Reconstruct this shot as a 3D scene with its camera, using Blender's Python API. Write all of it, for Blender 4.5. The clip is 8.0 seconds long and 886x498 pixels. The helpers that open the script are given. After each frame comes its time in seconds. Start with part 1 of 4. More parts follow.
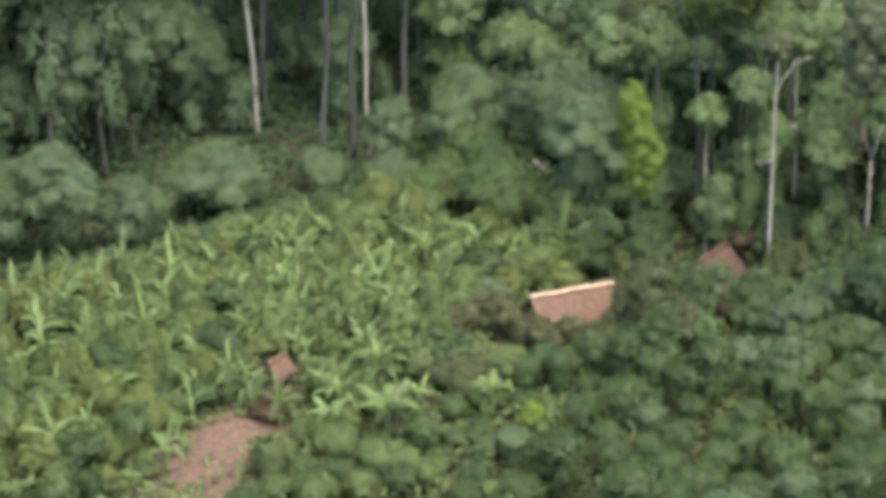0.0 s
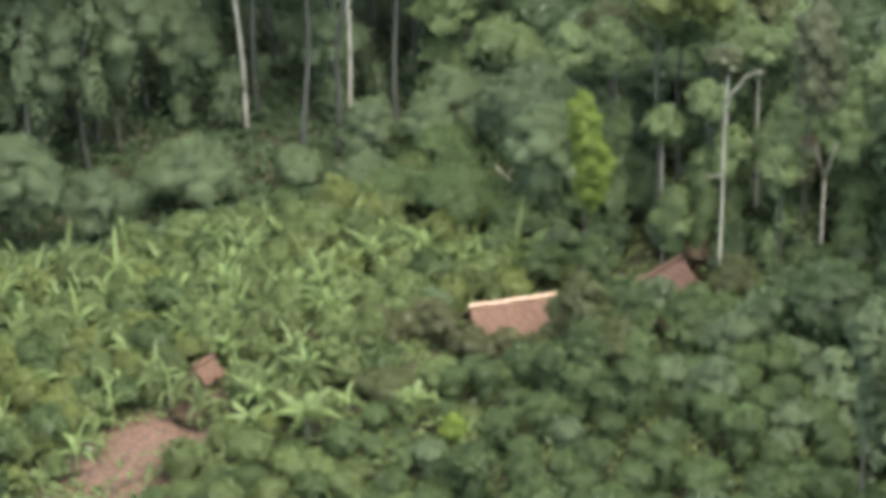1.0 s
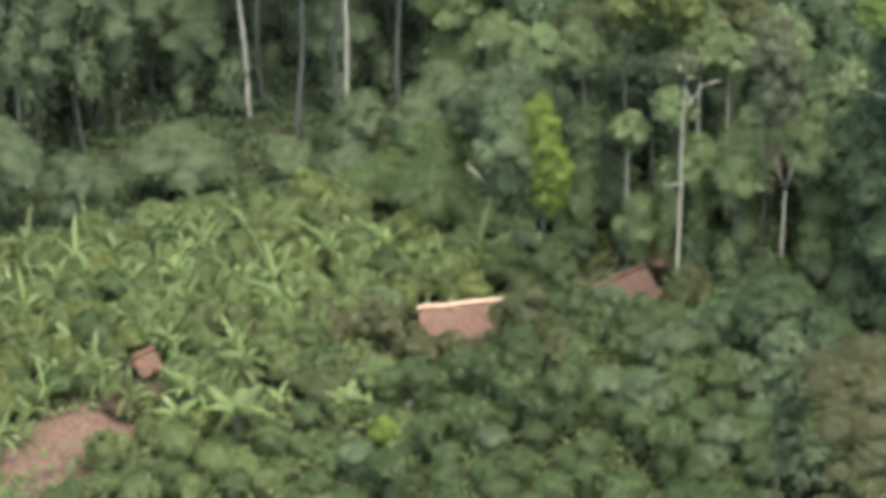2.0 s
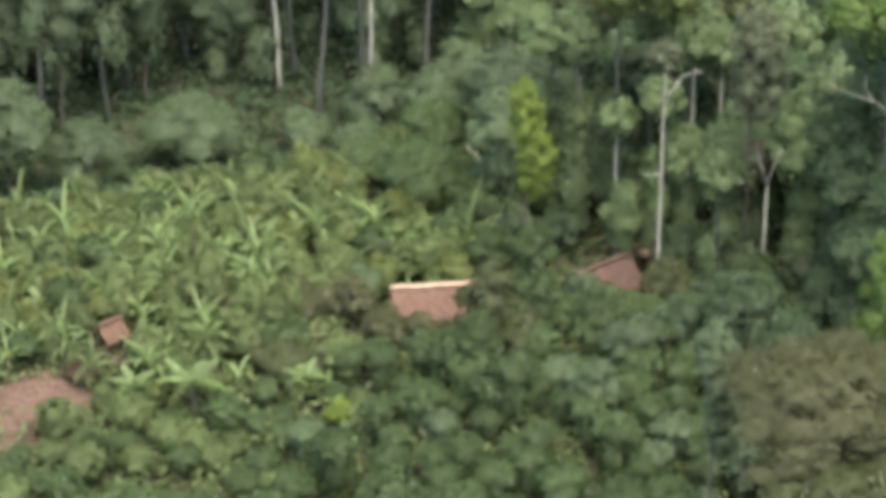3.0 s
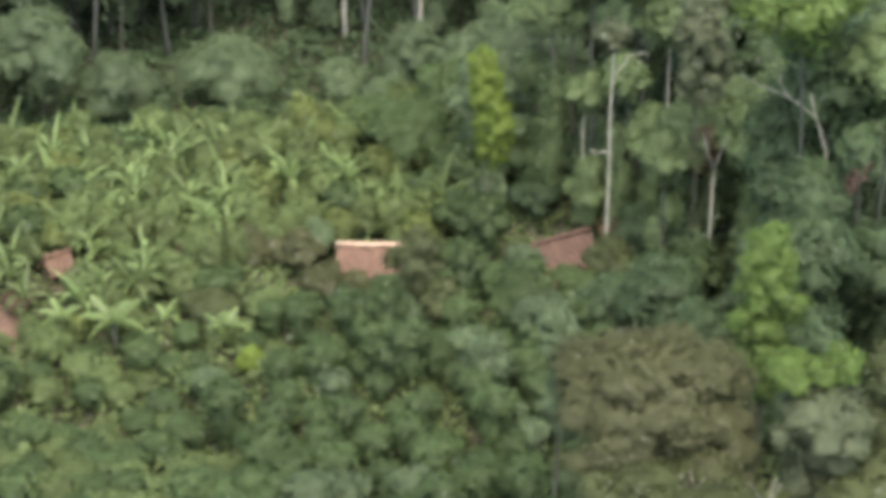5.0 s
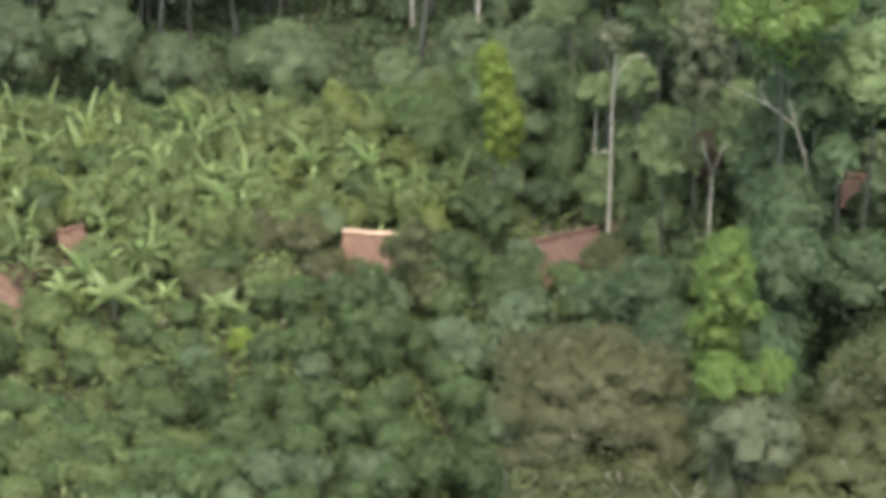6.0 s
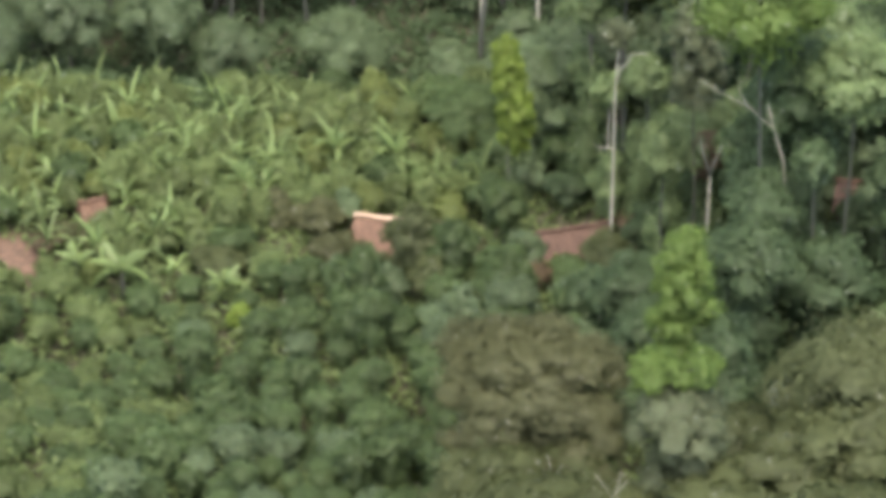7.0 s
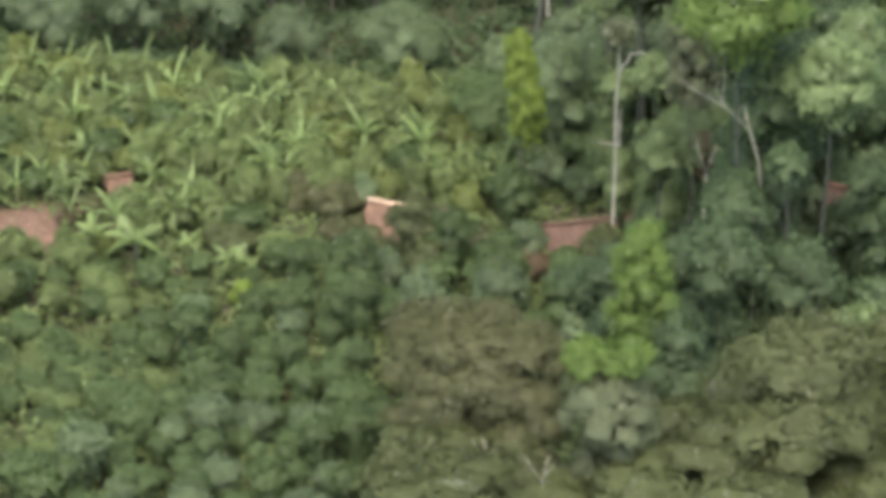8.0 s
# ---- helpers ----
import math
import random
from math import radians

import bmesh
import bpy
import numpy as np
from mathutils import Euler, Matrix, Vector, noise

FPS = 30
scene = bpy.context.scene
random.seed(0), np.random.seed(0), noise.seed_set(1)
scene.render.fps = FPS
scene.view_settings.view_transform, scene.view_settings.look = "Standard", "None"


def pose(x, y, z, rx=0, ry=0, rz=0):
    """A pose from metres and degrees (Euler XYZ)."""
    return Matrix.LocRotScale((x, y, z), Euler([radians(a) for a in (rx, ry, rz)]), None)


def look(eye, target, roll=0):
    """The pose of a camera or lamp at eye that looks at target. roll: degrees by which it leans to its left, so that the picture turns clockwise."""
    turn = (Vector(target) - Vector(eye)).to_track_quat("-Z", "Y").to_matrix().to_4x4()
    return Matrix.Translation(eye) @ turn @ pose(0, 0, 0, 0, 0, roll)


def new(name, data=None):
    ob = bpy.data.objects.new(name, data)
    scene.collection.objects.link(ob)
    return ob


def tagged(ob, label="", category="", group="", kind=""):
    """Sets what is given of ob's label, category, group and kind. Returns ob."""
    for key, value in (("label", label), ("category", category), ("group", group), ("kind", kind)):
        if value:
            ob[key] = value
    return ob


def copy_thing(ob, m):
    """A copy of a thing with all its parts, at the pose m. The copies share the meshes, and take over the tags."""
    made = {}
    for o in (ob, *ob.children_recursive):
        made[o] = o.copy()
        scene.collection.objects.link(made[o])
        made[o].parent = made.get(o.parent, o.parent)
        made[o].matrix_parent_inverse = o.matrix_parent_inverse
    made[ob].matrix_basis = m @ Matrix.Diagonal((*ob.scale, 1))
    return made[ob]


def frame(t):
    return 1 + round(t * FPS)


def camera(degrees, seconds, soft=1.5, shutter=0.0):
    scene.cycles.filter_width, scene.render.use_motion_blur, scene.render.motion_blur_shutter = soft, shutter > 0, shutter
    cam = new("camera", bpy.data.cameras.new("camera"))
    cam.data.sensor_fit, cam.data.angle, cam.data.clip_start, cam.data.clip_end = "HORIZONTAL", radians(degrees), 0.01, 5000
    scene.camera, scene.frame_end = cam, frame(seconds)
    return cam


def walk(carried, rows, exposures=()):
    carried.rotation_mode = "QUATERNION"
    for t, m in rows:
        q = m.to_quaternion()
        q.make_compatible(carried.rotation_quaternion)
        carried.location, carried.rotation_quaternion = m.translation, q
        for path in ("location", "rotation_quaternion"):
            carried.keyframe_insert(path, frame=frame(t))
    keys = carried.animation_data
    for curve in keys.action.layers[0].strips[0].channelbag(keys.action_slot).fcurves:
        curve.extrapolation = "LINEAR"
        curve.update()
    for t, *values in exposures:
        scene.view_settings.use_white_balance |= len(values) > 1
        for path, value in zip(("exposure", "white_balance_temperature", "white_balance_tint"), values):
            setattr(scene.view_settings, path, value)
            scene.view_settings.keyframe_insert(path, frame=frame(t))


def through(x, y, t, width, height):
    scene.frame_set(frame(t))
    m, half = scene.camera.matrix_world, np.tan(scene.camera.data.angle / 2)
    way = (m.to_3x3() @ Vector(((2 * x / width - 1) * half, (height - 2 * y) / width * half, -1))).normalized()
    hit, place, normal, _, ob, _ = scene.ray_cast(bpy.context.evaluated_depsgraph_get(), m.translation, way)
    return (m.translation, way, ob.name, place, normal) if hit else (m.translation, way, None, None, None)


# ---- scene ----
# ---------------- camera and its path ----------------
cam = camera(14.0, 8.0, soft=5.5)
PATH = [
    (0.0, (-93.64, -249.87, 132.88), (-10.18, -1.75, 8.12), -0.57),
    (0.5, (-81.75, -251.21, 133.31), (-7.17, -0.74, 7.60), -0.67),
    (1.0, (-69.73, -252.52, 133.65), (-4.13, 0.03, 7.11), -0.60),
    (1.5, (-58.08, -253.49, 134.04), (-1.51, 0.71, 6.44), -0.52),
    (1.7, (-53.36, -253.83, 134.09), (-0.53, 1.09, 6.33), -0.45),
    (2.8, (-27.90, -255.16, 134.85), (2.02, 2.04, 4.26), -0.12),
    (3.0, (-23.24, -255.31, 134.94), (2.56, 2.08, 3.85), -0.03),
    (3.5, (-11.73, -255.80, 135.78), (3.57, 1.66, 3.20), 0.05),
    (4.0, (-0.00, -256.13, 136.50), (4.73, 1.05, 2.59), 0.23),
    (4.5, (11.81, -256.27, 137.09), (5.85, 0.31, 2.06), 0.25),
    (5.0, (24.49, -256.62, 138.16), (6.98, -1.12, 2.10), 0.19),
    (5.2, (29.28, -256.64, 138.46), (7.28, -1.61, 2.17), 0.19),
    (6.3, (57.15, -256.75, 140.60), (7.55, -5.98, 3.66), 0.09),
    (6.5, (62.03, -256.69, 140.88), (7.79, -6.89, 3.92), 0.08),
    (7.0, (75.37, -256.40, 141.75), (8.69, -9.63, 4.79), 0.04),
    (7.5, (87.86, -255.87, 142.16), (9.78, -12.23, 5.62), 0.03),
    (8.0, (101.20, -255.49, 143.43), (11.31, -15.83, 7.12), -0.00),
]
walk(cam, [(t, look(e, g, r)) for t, e, g, r in PATH], exposures=[(0.0, 1.89, 6550, 8), (3.5, 1.87, 6550, 9), (8.0, 1.86, 6700, 9)])

# ---------------- world and sun: a bright, thinly clouded sky with the sun high ----------------
SUN_ELEVATION, SUN_ROTATION = radians(67), radians(168)
world = bpy.data.worlds.new("overcast_sky")
scene.world = world
world.use_nodes = True
sky = world.node_tree.nodes.new("ShaderNodeTexSky")
sky.sky_type = "NISHITA"
sky.sun_disc = False
sky.sun_elevation, sky.sun_rotation = SUN_ELEVATION, SUN_ROTATION
sky.air_density, sky.dust_density, sky.ozone_density = 1.0, 5.0, 1.0
back = world.node_tree.nodes["Background"]
back.inputs["Strength"].default_value = 0.15
world.node_tree.links.new(sky.outputs["Color"], back.inputs["Color"])
sun_data = bpy.data.lights.new("sun", "SUN")
sun_data.energy, sun_data.angle, sun_data.color = 1.0, radians(65), (1.0, 0.97, 0.90)
sun = new("sun", sun_data)
sun_way = Vector((math.sin(SUN_ROTATION) * math.cos(SUN_ELEVATION), math.cos(SUN_ROTATION) * math.cos(SUN_ELEVATION), math.sin(SUN_ELEVATION)))
sun.matrix_world = look(sun_way * 300, (0, 0, 0))


# ---------------- materials ----------------
def material(name, rough=0.7):
    m = bpy.data.materials.new(name)
    m.use_nodes = True
    b = m.node_tree.nodes["Principled BSDF"]
    b.inputs["Roughness"].default_value = rough
    b.inputs["Specular IOR Level"].default_value = 0.3
    return m, m.node_tree.nodes, m.node_tree.links, b


def ramp(nodes, stops):
    r = nodes.new("ShaderNodeValToRGB")
    while len(r.color_ramp.elements) < len(stops):
        r.color_ramp.elements.new(0.5)
    for e, (p, c) in zip(r.color_ramp.elements, stops):
        e.position, e.color = p, (*c, 1)
    return r


def leaf_material(name, dark, mid, light, rough=0.58, through=0.5):
    """Leaves: each leaf and each plant has a shade of its own; light passes through in part."""
    m, nodes, links, b = material(name, rough)
    geo, info, patch = nodes.new("ShaderNodeNewGeometry"), nodes.new("ShaderNodeObjectInfo"), nodes.new("ShaderNodeTexNoise")
    patch.inputs["Scale"].default_value, patch.inputs["Detail"].default_value = 0.6, 2
    links.new(geo.outputs["Position"], patch.inputs["Vector"])
    last = None
    for socket, weight in ((geo.outputs["Random Per Island"], 0.32), (info.outputs["Random"], 0.34), (patch.outputs["Fac"], 0.7)):
        add = nodes.new("ShaderNodeMath")
        add.operation = "MULTIPLY_ADD"
        add.inputs[1].default_value = weight
        links.new(socket, add.inputs[0])
        if last:
            links.new(last.outputs[0], add.inputs[2])
        else:
            add.inputs[2].default_value = -0.18
        last = add
    r = ramp(nodes, [(0.05, dark), (0.5, mid), (0.95, light)])
    links.new(add.outputs[0], r.inputs["Fac"])
    # a few leaves coloured far paler, as painted glints of light
    few, glint = nodes.new("ShaderNodeMath"), nodes.new("ShaderNodeMix")
    few.operation = "GREATER_THAN"
    few.inputs[1].default_value = 0.985
    links.new(geo.outputs["Random Per Island"], few.inputs[0])
    glint.data_type = "RGBA"
    links.new(few.outputs[0], glint.inputs[0])
    links.new(r.outputs["Color"], glint.inputs[6])
    glint.inputs[7].default_value = (*(0.7 * a + 0.10 for a in light), 1)
    r = glint
    links.new(r.outputs[2], b.inputs["Base Color"])
    tr, mix = nodes.new("ShaderNodeBsdfTranslucent"), nodes.new("ShaderNodeMixShader")
    links.new(r.outputs[2], tr.inputs["Color"])
    mix.inputs[0].default_value = through
    links.new(b.outputs[0], mix.inputs[1])
    links.new(tr.outputs[0], mix.inputs[2])
    links.new(mix.outputs[0], nodes["Material Output"].inputs["Surface"])
    return m


def grained(name, stops, scale, rough=0.85, stretch=(1, 1, 1), bump=0.3, fine=9.0):
    """A matt surface with coarse stains and fine grain."""
    m, nodes, links, b = material(name, rough)
    tc, mp = nodes.new("ShaderNodeTexCoord"), nodes.new("ShaderNodeMapping")
    mp.inputs["Scale"].default_value = stretch
    links.new(tc.outputs["Object"], mp.inputs["Vector"])
    n1, n2, add = nodes.new("ShaderNodeTexNoise"), nodes.new("ShaderNodeTexNoise"), nodes.new("ShaderNodeMath")
    n1.inputs["Scale"].default_value, n1.inputs["Detail"].default_value = scale, 4
    n2.inputs["Scale"].default_value, n2.inputs["Detail"].default_value = scale * fine, 3
    for n in (n1, n2):
        links.new(mp.outputs[0], n.inputs["Vector"])
    add.operation = "MULTIPLY_ADD"
    add.inputs[1].default_value = 0.5
    half = nodes.new("ShaderNodeMath")
    half.operation = "MULTIPLY"
    half.inputs[1].default_value = 0.5
    links.new(n2.outputs["Fac"], half.inputs[0])
    links.new(n1.outputs["Fac"], add.inputs[0])
    links.new(half.outputs[0], add.inputs[2])
    r = ramp(nodes, stops)
    links.new(add.outputs[0], r.inputs["Fac"])
    links.new(r.outputs["Color"], b.inputs["Base Color"])
    bm_ = nodes.new("ShaderNodeBump")
    bm_.inputs["Strength"].default_value = bump
    links.new(n2.outputs["Fac"], bm_.inputs["Height"])
    links.new(bm_.outputs[0], b.inputs["Normal"])
    return m


LEAF_FOREST = leaf_material("forest_leaves", (0.080, 0.110, 0.058), (0.134, 0.184, 0.097), (0.194, 0.266, 0.141))
LEAF_GREY = leaf_material("greyish_leaves", (0.072, 0.100, 0.052), (0.120, 0.167, 0.086), (0.172, 0.240, 0.124))
LEAF_CASSAVA = leaf_material("cassava_leaves", (0.049, 0.075, 0.030), (0.083, 0.126, 0.048), (0.120, 0.181, 0.071))
LEAF_FIELD = leaf_material("field_leaves", (0.078, 0.105, 0.039), (0.128, 0.171, 0.064), (0.181, 0.244, 0.092))
LEAF_LIME = leaf_material("lime_leaves", (0.087, 0.136, 0.034), (0.114, 0.177, 0.045), (0.145, 0.223, 0.056))
LEAF_OLIVE = leaf_material("olive_leaves", (0.070, 0.085, 0.036), (0.096, 0.116, 0.049), (0.126, 0.150, 0.064))
LEAF_BROWN = leaf_material("brown_leaves", (0.078, 0.086, 0.039), (0.101, 0.109, 0.050), (0.126, 0.134, 0.063))
LEAF_RUST = leaf_material("dry_reddish_leaves", (0.094, 0.072, 0.044), (0.134, 0.102, 0.061), (0.176, 0.134, 0.080))
LEAF_DARK = leaf_material("dark_leaves", (0.046, 0.071, 0.033), (0.077, 0.119, 0.055), (0.111, 0.171, 0.081))
LEAF_TALL = leaf_material("tall_tree_leaves", (0.090, 0.126, 0.056), (0.150, 0.209, 0.092), (0.218, 0.303, 0.135))
LEAF_MEADOW = leaf_material("meadow_leaves", (0.094, 0.118, 0.038), (0.140, 0.176, 0.057), (0.190, 0.238, 0.077))
LEAF_YELLOW = leaf_material("yellow_green_leaves", (0.135, 0.192, 0.036), (0.165, 0.232, 0.044), (0.205, 0.282, 0.055))
LEAF_ASH = leaf_material("ashen_leaves", (0.072, 0.086, 0.047), (0.110, 0.133, 0.072), (0.159, 0.193, 0.105))
LEAF_BANANA = leaf_material("banana_leaves", (0.108, 0.150, 0.055), (0.180, 0.250, 0.092), (0.261, 0.362, 0.133), 0.4)
BARK_PALE = grained("pale_bark", [(0.3, (0.18, 0.18, 0.145)), (0.5, (0.35, 0.345, 0.285)), (0.7, (0.52, 0.51, 0.44))], 1.2, stretch=(2, 2, 0.5))
BARK_GREY = grained("grey_bark", [(0.3, (0.055, 0.055, 0.045)), (0.5, (0.10, 0.10, 0.08)), (0.7, (0.17, 0.165, 0.135))], 1.0, stretch=(2, 2, 0.4))
BARK_MOSS = grained("mossy_bark", [(0.3, (0.036, 0.041, 0.034)), (0.5, (0.058, 0.065, 0.054)), (0.7, (0.092, 0.100, 0.084))], 1.0, stretch=(2, 2, 0.4))
STEM_GREEN = grained("banana_stem", [(0.3, (0.10, 0.12, 0.05)), (0.7, (0.20, 0.21, 0.10))], 4.0)
STEM = grained("plant_stem", [(0.3, (0.10, 0.10, 0.06)), (0.7, (0.20, 0.19, 0.11))], 4.0)
THATCH = grained("reddish_thatch", [(0.3, (0.060, 0.036, 0.025)), (0.5, (0.103, 0.061, 0.041)), (0.7, (0.156, 0.097, 0.067))], 1.1, stretch=(3, 1, 1), bump=0.6)
THATCH_PALE = grained("pale_ridge_thatch", [(0.3, (0.28, 0.19, 0.13)), (0.5, (0.41, 0.30, 0.21)), (0.7, (0.54, 0.42, 0.31))], 2.0, bump=0.5)
THATCH_BROWN = grained("brown_red_thatch", [(0.3, (0.050, 0.032, 0.024)), (0.5, (0.085, 0.053, 0.040)), (0.7, (0.130, 0.083, 0.064))], 1.1, stretch=(3, 1, 1), bump=0.6)
THATCH_ORANGE = grained("orange_brown_thatch", [(0.3, (0.055, 0.034, 0.023)), (0.5, (0.105, 0.062, 0.041)), (0.7, (0.165, 0.102, 0.068))], 1.3, stretch=(3, 1, 1), bump=0.6)
WOOD = grained("weathered_wood", [(0.3, (0.09, 0.065, 0.045)), (0.7, (0.21, 0.16, 0.115))], 3.0, stretch=(3, 3, 0.5))


def ground_material():
    m, nodes, links, b = material("earth_and_litter", 0.95)
    tc = nodes.new("ShaderNodeTexCoord")
    big, small = nodes.new("ShaderNodeTexNoise"), nodes.new("ShaderNodeTexNoise")
    big.inputs["Scale"].default_value, big.inputs["Detail"].default_value = 0.22, 6
    small.inputs["Scale"].default_value, small.inputs["Detail"].default_value = 2.6, 5
    for n in (big, small):
        links.new(tc.outputs["Object"], n.inputs["Vector"])
    litter = ramp(nodes, [(0.32, (0.035, 0.038, 0.022)), (0.5, (0.062, 0.062, 0.036)), (0.68, (0.100, 0.090, 0.055))])
    red = ramp(nodes, [(0.3, (0.055, 0.038, 0.027)), (0.5, (0.098, 0.062, 0.043)), (0.7, (0.160, 0.102, 0.071))])
    links.new(small.outputs["Fac"], litter.inputs["Fac"])
    links.new(small.outputs["Fac"], red.inputs["Fac"])
    at = nodes.new("ShaderNodeAttribute")
    at.attribute_name = "bare"
    sum_, sharp, mix = nodes.new("ShaderNodeMath"), nodes.new("ShaderNodeMapRange"), nodes.new("ShaderNodeMix")
    sum_.operation = "ADD"
    links.new(at.outputs["Fac"], sum_.inputs[0])
    links.new(big.outputs["Fac"], sum_.inputs[1])
    sharp.inputs["From Min"].default_value, sharp.inputs["From Max"].default_value = 0.78, 1.2
    links.new(sum_.outputs[0], sharp.inputs["Value"])
    mix.data_type = "RGBA"
    links.new(sharp.outputs[0], mix.inputs[0])
    links.new(litter.outputs[0], mix.inputs[6])
    links.new(red.outputs[0], mix.inputs[7])
    links.new(mix.outputs[2], b.inputs["Base Color"])
    bp = nodes.new("ShaderNodeBump")
    bp.inputs["Strength"].default_value, bp.inputs["Distance"].default_value = 0.6, 0.15
    links.new(small.outputs["Fac"], bp.inputs["Height"])
    links.new(bp.outputs[0], b.inputs["Normal"])
    return m


GROUND = ground_material()


# ---------------- mesh helpers ----------------
NORMALS = {}


def tri_mesh(name, v, t, mat, smooth=False, normals=None):
    me = bpy.data.meshes.new(name)
    v, t = np.asarray(v, np.float32), np.asarray(t, np.int32)
    me.vertices.add(len(v))
    me.vertices.foreach_set("co", v.ravel())
    me.loops.add(t.size)
    me.loops.foreach_set("vertex_index", t.ravel())
    me.polygons.add(len(t))
    me.polygons.foreach_set("loop_start", np.arange(0, t.size, 3, dtype=np.int32))
    me.polygons.foreach_set("loop_total", np.full(len(t), 3, np.int32))
    me.polygons.foreach_set("use_smooth", np.full(len(t), smooth))
    me.materials.append(mat)
    me.update(calc_edges=True)
    if normals is not None:
        me.normals_split_custom_set_from_vertices(np.asarray(normals, float).tolist())
        NORMALS[me.name] = np.asarray(normals, np.float32)
    return me


def joined(pieces):
    vs, ts, n = [], [], 0
    for v, t in pieces:
        vs.append(np.asarray(v, float))
        ts.append(np.asarray(t, int) + n)
        n += len(v)
    return np.concatenate(vs), np.concatenate(ts)


def tube(points, radii, sides=7):
    """A closed tube along points."""
    pts = np.asarray(points, float)
    k, v, t = len(pts), [], []
    for i, p in enumerate(pts):
        d = pts[min(i + 1, k - 1)] - pts[max(i - 1, 0)]
        d = d / (np.linalg.norm(d) + 1e-9)
        a = np.cross(d, (0.31, 0.95, 0.05) if abs(d[2]) > 0.5 else (0, 0, 1))
        a /= np.linalg.norm(a)
        b = np.cross(d, a)
        for s in range(sides):
            w = 2 * math.pi * s / sides
            v.append(p + radii[i] * (math.cos(w) * a + math.sin(w) * b))
    for i in range(k - 1):
        for s in range(sides):
            p, q = i * sides + s, i * sides + (s + 1) % sides
            t += [(p, q, q + sides), (p, q + sides, p + sides)]
    v += [pts[0], pts[-1]]
    n = len(v)
    for s in range(sides):
        t.append((n - 2, (s + 1) % sides, s))
        t.append((n - 1, (k - 1) * sides + s, (k - 1) * sides + (s + 1) % sides))
    return np.array(v), np.array(t)


def leaves_at(rng, c, nrm, size, slim=0.5):
    """Folded kite-shaped leaves of two triangles at the places c, facing nrm."""
    n = len(c)
    nrm = nrm / (np.linalg.norm(nrm, axis=1, keepdims=True) + 1e-9)
    r = rng.normal(size=(n, 3))
    a = r - (r * nrm).sum(1, keepdims=True) * nrm
    a /= np.linalg.norm(a, axis=1, keepdims=True) + 1e-9
    a[:, 2] -= 0.25
    b = np.cross(nrm, a)
    s = (size * rng.uniform(0.6, 1.35, n))[:, None]
    base, tip = c - a * s * 0.5, c + a * s * 0.5 - nrm * s * 0.12
    le, ri = c + b * s * slim * 0.5 + nrm * s * 0.08, c - b * s * slim * 0.5 + nrm * s * 0.08
    v = np.stack([base, ri, tip, le], 1).reshape(-1, 3)
    i = np.arange(n)[:, None] * 4
    t = np.concatenate([i + np.array([[0, 1, 2]]), i + np.array([[0, 2, 3]])], 1).reshape(-1, 3)
    return v, t


def ball(level):
    bm = bmesh.new()
    bmesh.ops.create_icosphere(bm, subdivisions=level, radius=1)
    out = np.array([tuple(p.co) for p in bm.verts]), np.array([[p.index for p in f.verts] for f in bm.faces])
    bm.free()
    return out


BALLS = {1: ball(1), 2: ball(2)}


def lumps(d, k):
    """Small lumps and hollows over the clump of number k."""
    return 1 + 0.12 * np.sin(d[:, :1] * 7 + k) * np.sin(d[:, 1:2] * 6 + 2 * k) + 0.08 * np.sin(d[:, 2:] * 11)


